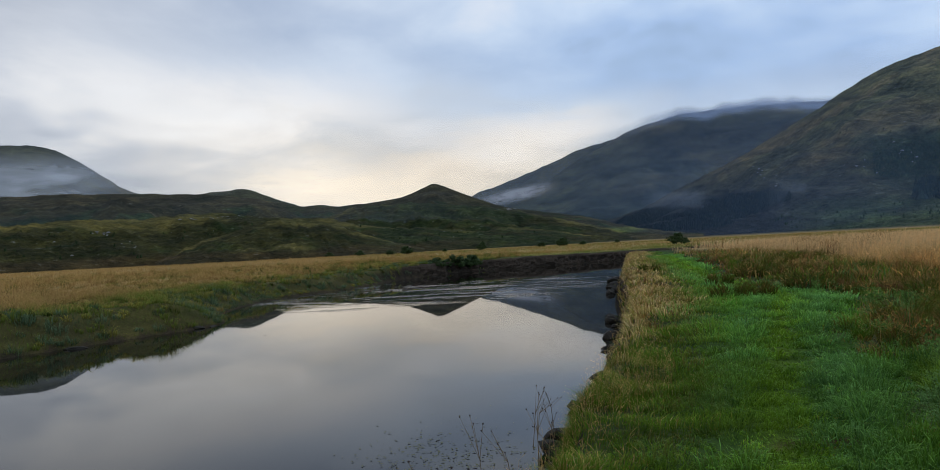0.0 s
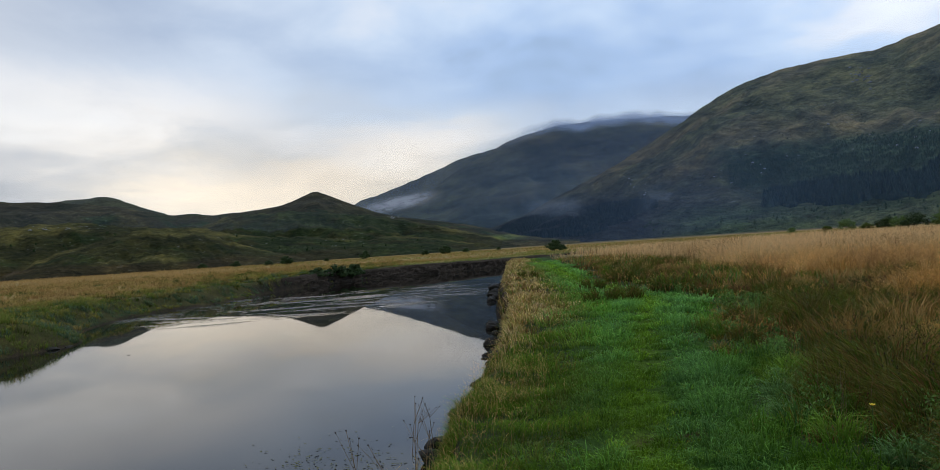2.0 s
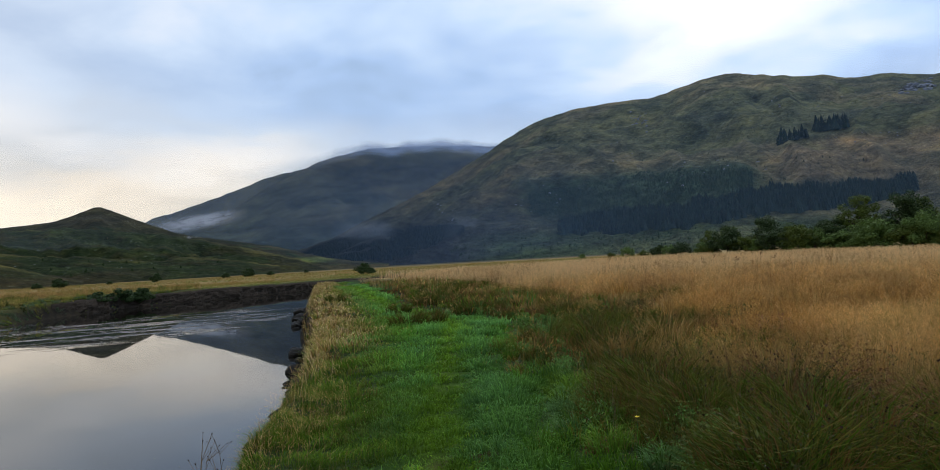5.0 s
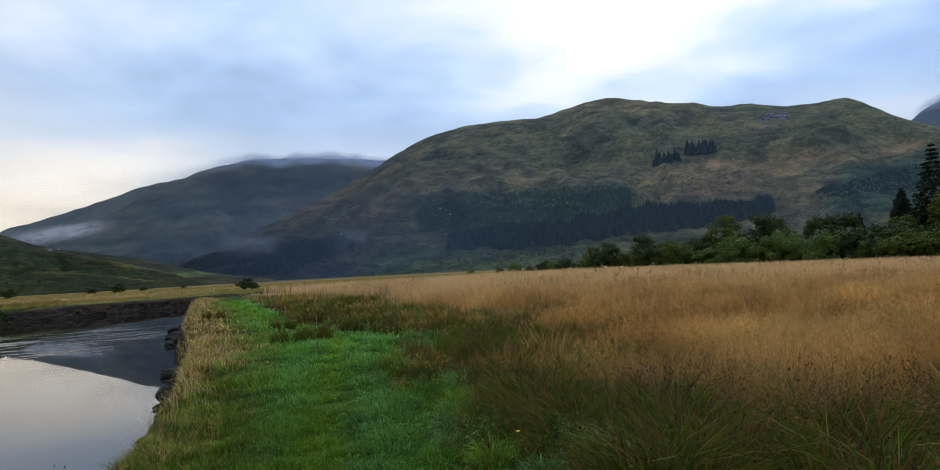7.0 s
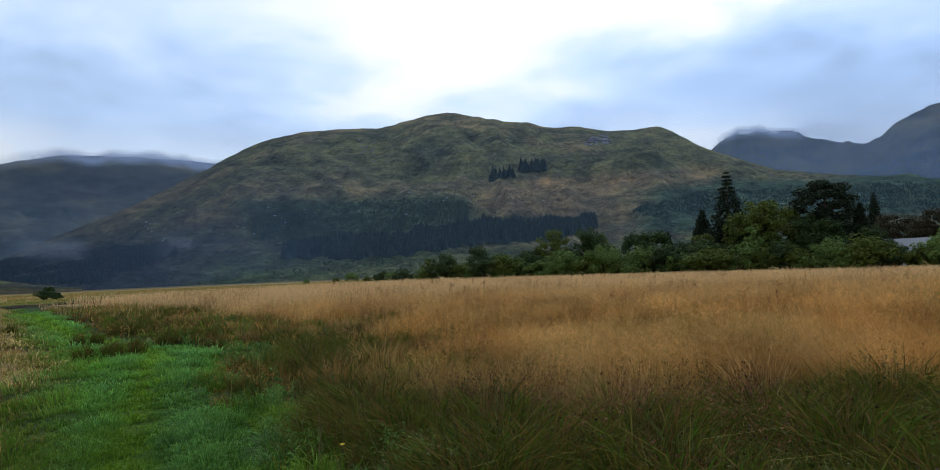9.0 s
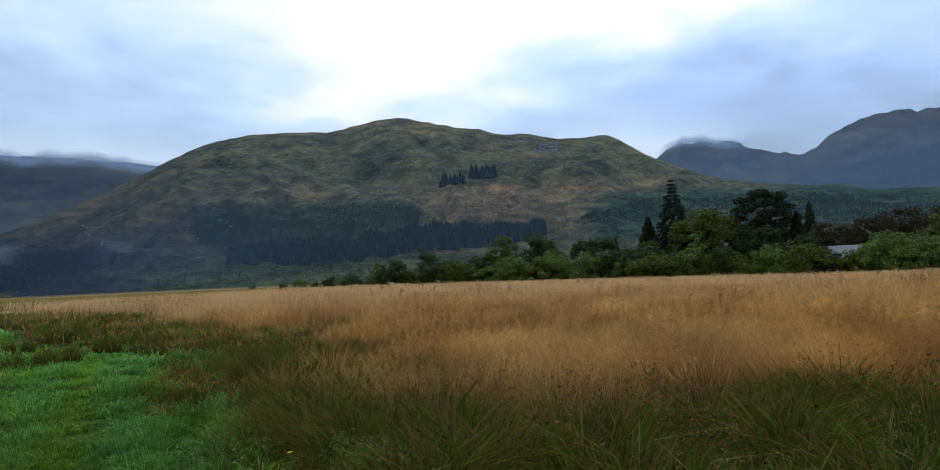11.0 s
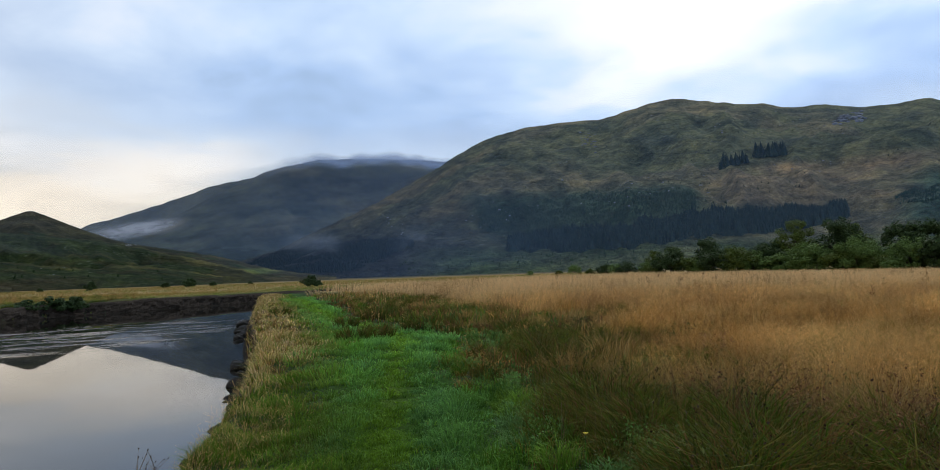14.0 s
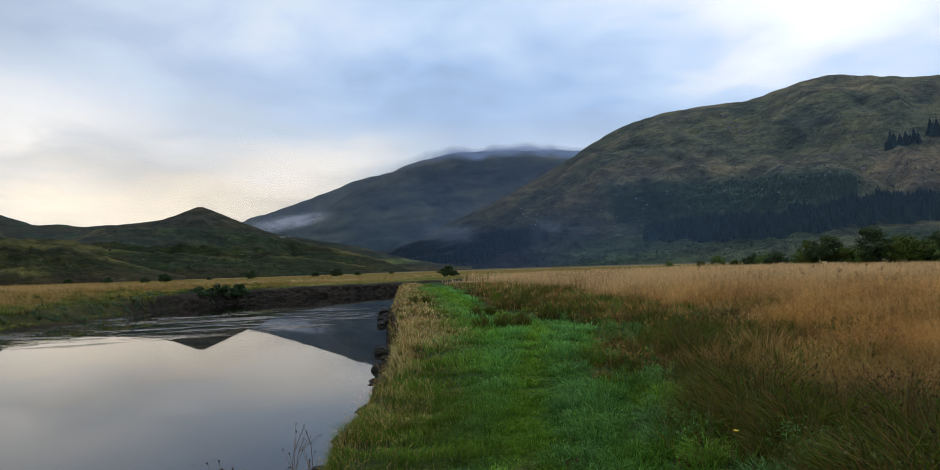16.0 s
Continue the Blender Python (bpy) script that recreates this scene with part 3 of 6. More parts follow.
def colour_right(a, t, x, y, z, el):
    n1, n2 = fbm(x / 140, y / 140, 4, 61), fbm(x / 45, y / 45, 4, 62)
    c = np.tile(np.array([0.096, 0.101, 0.055]), (len(a), 1))
    c = blend(c, (0.145, 0.122, 0.076), smooth(n1, -0.1, 0.6) * 0.8)
    c = blend(c, (0.052, 0.062, 0.044), smooth(n2, 0.1, 0.7) * 0.7)
    c = blend(c, (0.034, 0.062, 0.040), box_mask(a + 2 * n1, 31, 48.5, 1.5) * box_mask(el + 0.4 * n2, 2.4, 6.6, 0.6) * 0.9)
    c = blend(c, (0.22, 0.155, 0.095), box_mask(a + n2, 49, 69, 1.2) * box_mask(el + 0.3 * n1, 4.6, 7.5, 0.35) * (0.55 + 0.4 * n2))
    c = blend(c, (0.034, 0.070, 0.048), box_mask(a + n2, 63, 96, 1.5) * box_mask(el + 0.3 * n1, 2.6, 6.0, 0.4) * 0.92)
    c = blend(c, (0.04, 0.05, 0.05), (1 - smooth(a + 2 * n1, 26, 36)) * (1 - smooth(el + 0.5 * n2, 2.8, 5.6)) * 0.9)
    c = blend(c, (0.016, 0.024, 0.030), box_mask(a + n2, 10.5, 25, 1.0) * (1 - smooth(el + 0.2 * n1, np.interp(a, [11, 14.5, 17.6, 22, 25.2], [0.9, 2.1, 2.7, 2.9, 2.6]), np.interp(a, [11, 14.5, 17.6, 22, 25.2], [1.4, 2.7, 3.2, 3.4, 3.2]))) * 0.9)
    # shade on the left flank and a brighter upper slope multiplied into the colour
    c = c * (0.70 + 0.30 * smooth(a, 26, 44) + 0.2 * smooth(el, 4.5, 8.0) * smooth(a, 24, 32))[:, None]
    return blend(c, (0.045, 0.085, 0.030), box_mask(el + 0.2 * n2, -1, 1.9, 0.5) * smooth(a, 24, 30) * (0.6 + 0.3 * n2))


def colour_far(a, t, x, y, z, el):
    n1 = fbm(x / 260, y / 260, 4, 71)
    c = np.tile(np.array([0.047, 0.052, 0.037]), (len(a), 1))
    c = blend(c, (0.084, 0.074, 0.044), smooth(n1, 0.0, 0.6) * 0.7)
    return blend(c, (0.034, 0.044, 0.036), 1 - smooth(el, 2.0, 5.0))


LEFT_MOUNTAIN = Slope([(-75, 6), (-58, 8), (-46, 8.2), (-38, 8.3), (-34.5, 8.6), (-32.2, 8.68), (-30.9, 8.2), (-29.1, 7.15), (-27.2, 5.7), (-25, 4.9), (-20, 3.0)], (1500, 1400), (2600, 2400), rough=30, scale=420, seed=11)
FAR_KNOLL = Slope([(-26, 4.2), (-22, 5.05), (-20, 5.3), (-18.1, 5.5), (-16.5, 4.85), (-14, 3.9), (-11, 3.0)], (900, 900), (1300, 1250), rough=12, scale=160, seed=15)
CLOUD_MOUNTAIN = Slope([(1.0, 2.0), (3.7, 3.39), (5.34, 4.12), (7.04, 5.24), (9.66, 6.84), (11.92, 7.8), (13.2, 8.55), (15.2, 9.15), (17.6, 9.65), (22.5, 9.75), (28, 9.4), (34, 9.2), (42, 8)], (1700, 1800), (3000, 3200), rough=75, scale=430, seed=19, jag=0.05)
BACK_SHOULDER = Slope([(-3, 2.6), (0.45, 4.25), (3.36, 5.19), (6.65, 6.39), (9.69, 7.54), (11.4, 7.95), (13, 8.3), (16, 8.3), (20, 7.0)], (3300, 3300), (4300, 4300), rough=60, scale=400, seed=20, jag=0.08)
FAR_RIGHT = Slope([(58, 6), (66.5, 8.2), (68.76, 8.9), (69.8, 9.5), (70.83, 9.85), (72.5, 9.75), (74.68, 9.6), (75.8, 9.1), (77.07, 8.69), (78.79, 8.11), (79.5, 8.15), (80.14, 8.28), (80.7, 8.7), (81.12, 9.08), (82.43, 9.72), (84.15, 10.3), (88, 10.2), (95, 10.4), (106, 8.0), (118, 5.5)], (2300, 2200), (3600, 3400), rough=110, scale=420, seed=23, jag=0.2)
RIGHT_HILL = Slope([(10.5, 1.2), (13, 1.9), (14.8, 2.5), (16.4, 3.35), (20.5, 5.15), (24, 6.9), (26.6, 8.3), (29.3, 9.85), (31.2, 10.9), (34.5, 11.85), (37.4, 12.15), (41.9, 12.25), (45, 13.1), (47.8, 13.4), (50.1, 12.85), (52.6, 12.4), (54.7, 12.15), (55.6, 11.7), (57.9, 11.68), (60.1, 11.15), (62.3, 10.95), (64.6, 11.1), (65.4, 10.95), (67.6, 9.4), (68.75, 8.75), (71.1, 7.8), (73.7, 6.7), (77.7, 6.0), (81.4, 5.45), (84, 5.0), (90, 4.6), (98, 4.0), (112, 2.8)], (520, 330), (1500, 1250), power=1.12, rough=26, scale=130, seed=29, jag=0.06)
FRONT_HILL = Slope([(-75, 2.9), (-45, 3.2), (-34, 3.0), (-30, 3.35), (-26, 3.2), (-22, 3.6), (-18.5, 3.5), (-16, 3.0), (-12.5, 2.9), (-10, 2.4), (-7, 1.9), (-4, 1.7), (0, 1.45), (4, 1.35), (7, 0.9), (10, 0.4)], (230, 300), (330, 390), foot_z=-0.6, power=0.85, rough=5.5, scale=40, seed=53, jag=0.12)
FOOTHILL = Slope([(-75, 4.2), (-55, 4.8), (-40, 4.9), (-34.6, 5.0), (-31, 5.2), (-26, 5.2), (-20.8, 5.05), (-17, 4.6), (-14, 3.9), (-11.8, 4.0), (-11, 3.75), (-8.1, 4.0), (-5.6, 4.3), (-4.3, 4.75), (-3.3, 5.32), (-2.6, 5.42), (-1.8, 5.1), (-1, 4.65), (1, 3.85), (3.5, 2.95), (6, 2.6), (9.9, 1.9), (11, 1.6), (13.3, 0.9), (16.1, 0.5), (19, 0.2)], (330, 360), (600, 680), foot_z=-0.6, power=0.95, rough=13.0, scale=75, seed=37, jag=0.05)

LEFT_MOUNTAIN.build("mountain", MOOR_FAR, colour_far, "grey-green mountain with mist across its flank", 0.3, 50)
FAR_KNOLL.build("distant_knoll", MOOR_FAR, colour_far, "rounded grey-brown hill behind the foothills", 0.2, 40)
BACK_SHOULDER.build("mountain", MOOR_FAR, colour_far, "pale brown mountain shoulder rising into cloud", 0.2, 40)
CLOUD_MOUNTAIN.build("mountain", MOOR_FAR, colour_far, "blue-grey mountain with its top in cloud", 0.2, 70)
FAR_RIGHT.build("mountain", MOOR_FAR, colour_far, "steep blue-grey mountain at the head of the glen", 0.22, 70)
def colour_wooded(a, t, x, y, z, el):
    n1 = fbm(x / 60, y / 60, 4, 73)
    return blend(np.tile(np.array([0.018, 0.028, 0.030]), (len(a), 1)), (0.034, 0.042, 0.034), smooth(n1, 0.2, 0.7))


MID_RIDGE = Slope([(73, 4.8), (77, 5.7), (79, 6.1), (80.5, 6.4), (82, 6.9), (84, 7.3), (90, 7.9), (100, 7.0), (114, 4.5)], (1450, 1450), (2100, 2000), rough=30, scale=160, seed=59)
MID_RIDGE.build("wooded_ridge", WOODED, colour_wooded, "dark wooded ridge below the mountain", 0.2, 50)
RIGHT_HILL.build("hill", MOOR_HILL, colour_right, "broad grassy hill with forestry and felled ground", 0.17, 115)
def colour_front(a, t, x, y, z, el):
    n1, n2 = fbm(x / 34, y / 34, 4, 54), fbm(x / 12, y / 12, 4, 55)
    c = np.tile(np.array([0.042, 0.044, 0.016]), (len(a), 1))
    c = blend(c, (0.026, 0.046, 0.015), smooth(n2 + 0.9 * box_mask(a, -9, 9, 2), 0.1, 0.8) * 0.8)
    # paler crests: olive growth, plus their lit tops put into the colour
    c = blend(c, (0.150, 0.132, 0.044), smooth(n1 + 0.9 * smooth(t, 0.6, 0.95) - 0.3, 0.1, 0.8) * (0.85 - 0.45 * box_mask(a, -7, 9, 2)))
    c = c * 0.70
    return blend(c, (0.060, 0.038, 0.022), (1 - smooth(el + 0.3 * n1, 0.2, 0.7)) * (1 - smooth(a, -4, 4)) * (0.45 + 0.3 * n2))


KNOLL_SPUR = Slope([(-17, 0.3), (-14.5, 2.0), (-11.5, 3.06), (-9.6, 3.68), (-7.2, 3.72), (-5.2, 3.92), (-2.3, 3.66), (0.7, 3.42), (3.2, 2.95), (5.9, 2.3), (9.0, 1.5), (11.5, 0.8), (14, 0.0)], (340, 350), (455, 470), foot_z=-0.6, power=0.8, rough=6.0, scale=38, seed=57, jag=0.11)
LOW_SPUR = Slope([(-25, 0.0), (-22, 1.2), (-18.5, 2.4), (-16, 2.9), (-13.5, 2.75), (-11, 2.2), (-9, 1.5), (-6.5, 0.7), (-4, 0.0)], (225, 230), (290, 290), foot_z=-0.6, power=0.8, rough=3.5, scale=24, seed=58, jag=0.14)
KNOLL_SPUR.build("foothill", MOOR_NEAR, colour_front, "green bracken spur below the pointed knoll", 0.16, 60)
LOW_SPUR.build("foothill", MOOR_NEAR, colour_front, "low rocky spur covered in dark bracken", 0.16, 50)
FRONT_HILL.build("foothill", MOOR_NEAR, colour_front, "bracken-covered hillock with rocky olive crests", 0.16, 70)
FOOTHILL.build("foothill", MOOR_NEAR, colour_foothill, "low bracken-covered foothill with a pointed knoll", 0.2, 80)


# ---- mist and stand-in haze sheets ----
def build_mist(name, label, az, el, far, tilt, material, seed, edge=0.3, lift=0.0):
    """A curved sheet, for banks of vapour and stand-in haze, between two bearings and two heights (degrees), leaning
    back up the slope.
    """
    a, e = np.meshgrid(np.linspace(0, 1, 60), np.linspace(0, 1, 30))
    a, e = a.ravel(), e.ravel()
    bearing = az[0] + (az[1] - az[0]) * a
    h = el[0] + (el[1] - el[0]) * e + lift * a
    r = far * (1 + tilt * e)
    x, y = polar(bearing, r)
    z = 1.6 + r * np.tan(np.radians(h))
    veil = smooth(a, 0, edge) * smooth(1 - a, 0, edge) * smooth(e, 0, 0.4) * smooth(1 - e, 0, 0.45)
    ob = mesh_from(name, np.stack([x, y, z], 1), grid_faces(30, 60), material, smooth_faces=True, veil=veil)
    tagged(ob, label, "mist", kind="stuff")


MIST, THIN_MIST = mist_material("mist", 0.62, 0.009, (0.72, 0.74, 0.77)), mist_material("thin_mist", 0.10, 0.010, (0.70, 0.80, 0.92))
CLOUD, HAZE_SHEET = mist_material("cloud", 0.88, 0.0, (0.25, 0.305, 0.42)), mist_material("haze", 0.15, 0.0, (0.36, 0.52, 0.78))
build_mist("mist_bank", "white mist lying in the gap below the mountain", (0.0, 8.2), (2.75, 4.25), 1350, 0.12, mist_material("mist_wisp", 1.25, 0.022, (0.36, 0.37, 0.39)), 3, 0.45, 1.25)
build_mist("mist_bank", "grey mist drifting across the mountain flank", (-46, -23.5), (4.0, 8.4), 1300, 0.3, MIST, 5, 0.35)


def build_cap(label, slope, az, below, above, far, material, edge):
    """A thin bank of cloud lying along a mountain's ridge, thickest at the ridge itself."""
    a, e = np.meshgrid(np.linspace(0, 1, 90), np.linspace(0, 1, 40))
    a, e = a.ravel(), e.ravel()
    bearing = az[0] + (az[1] - az[0]) * a
    ridge = np.interp(bearing, slope.az, slope.el) + 0.25 * fbm(bearing * 0.35, bearing * 0, 3, 66)
    h = ridge - below + (below + above) * e
    r = far * (1 + 0.25 * e)
    x, y = polar(bearing, r)
    peak = below / (below + above)
    veil = smooth(e, 0, peak * 1.1) * smooth(1 - e, 0, 1 - peak) * smooth(a, 0, edge) * smooth(1 - a, 0, 0.2)
    ob = mesh_from("cloud_cap", np.stack([x, y, 1.6 + r * np.tan(np.radians(h))], 1), grid_faces(40, 90), material, smooth_faces=True, veil=veil)
    tagged(ob, label, "mist", kind="stuff")


build_cap("soft grey cloud hiding the mountain top", CLOUD_MOUNTAIN, (10.5, 44), 0.7, 0.75, 2400, CLOUD, 0.3)
build_cap("soft grey cloud brushing the mountain top", FAR_RIGHT, (68.5, 76.0), 0.6, 0.6, 2150, mist_material("cloud_wisp", 0.8, 0.0, (0.26, 0.325, 0.45)), 0.3)
build_mist("mist_bank", "thin smoky mist above the plantation", (23, 36), (0.8, 4.6), 560, 0.5, THIN_MIST, 7)
build_mist("mist_bank", "thin smoky mist at the foot of the spur", (14, 20), (1.8, 4.0), 600, 0.5, THIN_MIST, 8)
# added see-through sheets, tinted to put aerial haze between the ranges
build_mist("haze", "pale blue sheet standing in for haze before the wooded hill foot", (6, 120), (-9, 24), 325, 0.0, mist_material("near_haze", 0.085, 0.0, (0.30, 0.50, 0.84)), 15, 0.2)
build_mist("haze", "blue sheet standing in for haze before the foot of the spur", (2, 44), (-6, 11), 505, 0.0, mist_material("spur_haze", 0.05, 0.0, (0.28, 0.47, 0.85)), 16, 0.35)
build_mist("haze", "thin grey sheet standing in for haze before the back foothills", (-70, 9), (-3, 6.2), 402, 0.0, mist_material("grey_haze", 0.10, 0.0, (0.50, 0.55, 0.60)), 17, 0.25)
build_mist("haze", "pale sheet standing in for haze behind the mountain's near face", (-6, 26), (-2, 9.5), 3250, 0.0, mist_material("warm_haze", 0.18, 0.0, (0.62, 0.62, 0.60)), 18, 0.25)
build_mist("haze", "blue sheet standing in for haze before the wooded ridge", (58, 125), (-3, 14), 1430, 0.0, mist_material("ridge_haze", 0.24, 0.0, (0.32, 0.50, 0.88)), 19, 0.2)
build_mist("haze", "pale sheet standing in for haze before the far mountain", (-14, 46), (-3, 15), 1600, 0.0, HAZE_SHEET, 12, 0.15)
build_mist("haze", "pale sheet standing in for haze before the head of the glen", (50, 125), (-3, 16), 1650, 0.0, HAZE_SHEET, 13, 0.15)
build_mist("haze", "pale sheet standing in for haze before the left mountain", (-85, -15), (-3, 14), 1250, 0.0, mist_material("left_haze", 0.16, 0.0, (0.50, 0.54, 0.60)), 14, 0.15)

# ---- trees, scrub and rocks ----


def tube(bm, a, b, r0, r1, sides=7):
    """A tapered limb from a to b."""
    a, b = Vector(a), Vector(b)
    q = (b - a).to_track_quat("Z", "Y")
    rings = []
    for p, r in ((a, r0), (b, r1)):
        rings.append([bm.verts.new(p + q @ Vector((r * math.cos(6.2832 * k / sides), r * math.sin(6.2832 * k / sides), 0))) for k in range(sides)])
    for k in range(sides):
        bm.faces.new((rings[0][k], rings[0][(k + 1) % sides], rings[1][(k + 1) % sides], rings[1][k]))
    bm.faces.new(rings[1])


def leaves(name, centres, size, material, parent, seed, flat=0.0, lobes=None):
    """Many small leaf faces round the given places; with lobes, each faces out from its own lobe of the crown."""
    g = np.random.default_rng(seed)
    n = len(centres)
    if lobes is None:
        u = g.normal(size=(n, 3))
        u[:, 2] *= 1 - flat
        u /= np.linalg.norm(u, axis=1)[:, None]
        v = np.cross(u, g.normal(size=(n, 3)))
    else:
        face = centres - lobes
        face = face / (np.linalg.norm(face, axis=1)[:, None] + 1e-9) + [0, 0, 0.3] + g.normal(size=(n, 3)) * 0.38
        u = np.cross(face, g.normal(size=(n, 3)))
        u /= np.linalg.norm(u, axis=1)[:, None] + 1e-9
        v = np.cross(face, u)
    v /= np.linalg.norm(v, axis=1)[:, None] + 1e-9
    s = (np.broadcast_to(size, n) * g.uniform(0.6, 1.3, n))[:, None]
    quad = np.stack([centres - u * s * 0.5, centres + v * s * 0.4, centres + u * s * 0.5, centres - v * s * 0.4], 1).reshape(-1, 3)
    return mesh_from(name, quad, np.arange(4 * n).reshape(-1, 4), material, parent)


def clumps(g, count, per, wide, tall, base, spread):
    """Leaf places in rounded lobes that fill an uneven crown, and the middle of each one's lobe."""
    d = g.normal(size=(count, 3))
    d /= np.linalg.norm(d, axis=1)[:, None]
    d[:, 2] = np.where(d[:, 2] < -0.75, -d[:, 2] * 0.6, d[:, 2])
    inner = np.arange(count) % 4 == 0
    d *= np.where(inner, g.uniform(0.25, 0.6, count), g.uniform(0.78, 1.06, count))[:, None]
    c = d * [wide / 2, wide / 2, tall * 0.52] + [0, 0, base + tall * 0.47]
    u = g.normal(size=(count, per, 3))
    u *= g.uniform(0.35, 1, (count, per, 1)) ** 0.5 / np.linalg.norm(u, axis=2)[..., None]
    u[..., 2] *= 0.8
    p = u * spread * g.uniform(0.7, 1.35, count)[:, None, None] + c[:, None]
    mid = np.broadcast_to(c[:, None] - [0, 0, 0.2 * spread], p.shape).reshape(-1, 3)
    p = p.reshape(-1, 3)
    return p[p[:, 2] > 0.1], mid[p[:, 2] > 0.1]


def make_broadleaf(name, label, category, height, wide, base, material, seed, leaf=0.34, count=46, per=52):
    g = np.random.default_rng(seed)
    root = tagged(new(name), label, category)
    bm = bmesh.new()
    top = Vector((g.normal() * 0.2, g.normal() * 0.2, base + (height - base) * 0.55))
    thick = height * 0.022 + 0.03
    tube(bm, (0, 0, -0.4), (0, 0, base * 0.6 + 0.2), thick * 1.25, thick)
    tube(bm, (0, 0, base * 0.6 + 0.2), top, thick, thick * 0.4)
    for k in range(7):
        a = k * 2.4 + g.uniform(0, 0.6)
        z = base * 0.6 + 0.3 + (height - base) * g.uniform(0.0, 0.4)
        tube(bm, (0, 0, z), (math.cos(a) * wide * 0.34, math.sin(a) * wide * 0.34, z + height * 0.2), thick * 0.5, thick * 0.12, 5)
    part("trunk", bm, BARK, root)
    p, lobes = clumps(g, count, per, wide * 0.84, (height - base) * 0.92, base, wide * 0.5 / count**0.36)
    leaves("crown", p, leaf, material, root, seed, lobes=lobes)
    return root


def make_conifer(name, label, height, wide, seed, material, dense_=1.0, open_base=0.08):
    g = np.random.default_rng(seed)
    root = tagged(new(name), label, "tree")
    bm = bmesh.new()
    tube(bm, (0, 0, -0.4), (0, 0, height * 0.5), height * 0.02, height * 0.013)
    tube(bm, (0, 0, height * 0.5), (0, 0, height * 0.98), height * 0.013, 0.02)
    pts, sizes = [], []
    levels = int(26 * dense_)
    for k in range(levels):
        f = open_base + (0.99 - open_base) * k / levels
        reach = wide / 2 * (1 - f) ** 0.95 * g.uniform(0.7, 1.15) + 0.05
        for j in range(9):
            a = 2.4 * j + k + g.uniform(-0.3, 0.3)
            r = reach * g.uniform(0.65, 1.1)
            tip = Vector((math.cos(a) * r, math.sin(a) * r, height * f - r * 0.22))
            if j % 3 == 0:
                tube(bm, (0, 0, height * f), tip, 0.05, 0.012, 4)
            s = g.uniform(0.2, 1.05, (48, 1)) ** 0.5
            sizes.append(np.full(48, 0.22 + 0.46 * (1 - f)))
            pts.append(s * np.array([tip.x, tip.y, tip.z - height * f]) + [0, 0, height * f] + g.normal(size=(48, 3)) * [0.3, 0.3, 0.2] * (0.25 + 1.1 * (1 - f)))
    part("trunk", bm, BARK, root)
    leaves("crown", np.vstack(pts), np.concatenate(sizes), material, root, seed, 0.4)
    return root


def make_pine(name, label, height, wide, seed):
    """A spreading dark pine with cloud-like layers of needles."""
    g = np.random.default_rng(seed)
    root = tagged(new(name), label, "tree")
    bm = bmesh.new()
    tube(bm, (0, 0, -0.4), (0.2, 0, height * 0.9), height * 0.03, height * 0.008)
    pts = []
    for k in range(36):
        f = 0.09 + 0.88 * k / 36
        a, r = 2.4 * k, wide / 2 * (1.05 - 0.55 * abs(f - 0.5)) * g.uniform(0.4, 0.95) * (1 - 0.6 * max(0, f - 0.75) / 0.25)
        tip = (math.cos(a) * r, math.sin(a) * r, height * f + 0.3)
        tube(bm, (0.2 * f, 0, height * (f - 0.06)), tip, 0.12, 0.03, 5)
        u = g.normal(size=(420, 3))
        u *= g.uniform(0, 1, (420, 1)) ** 0.33 * 1.9 / np.linalg.norm(u, axis=1)[:, None]
        pts.append(u * [wide * 0.095, wide * 0.095, height * 0.028] + tip)
    part("trunk", bm, BARK, root)
    leaves("crown", np.vstack(pts), 0.42, PINE_LEAF, root, seed, 0.5)
    return root


def spot(az, r):
    x, y = polar(az, r)
    z = float(ground_z(np.array([x]), np.array([y]))[0])
    return x, y, z


# scrub along the far edge of the field: a few shapes, copied
SCRUB = [make_broadleaf("scrub_bush", "rounded green willow scrub at the edge of the field", "bush", 4.2 + 0.5 * k, 5.5 + 0.6 * k, 0.2, (WILLOW_LEAF, OAK_LEAF, DARK_LEAF, WILLOW_LEAF)[k % 4], 100 + k, 0.27, 52, 100) for k in range(5)]
TALL = [make_broadleaf("broadleaf_tree", "dense dark green broadleaf tree behind the scrub", "tree", 8.5 + k, 7.0 + 0.5 * k, 1.0, (DARK_LEAF, OAK_LEAF, DARK_LEAF)[k], 140 + k, 0.34, 66, 86) for k in range(3)]
for k, ob in enumerate(SCRUB + TALL):
    ob.matrix_basis = pose(*spot(112 + 3.4 * k, 128), 0, 0, 40 * k)
    tagged(ob, group="scrub along the field" if ob in SCRUB else "trees behind the scrub")


def belt_range(az):
    """Distance of the scrub belt by bearing."""
    return np.interp(az, [40, 46, 60, 84, 110], [150, 140, 124, 112, 112])


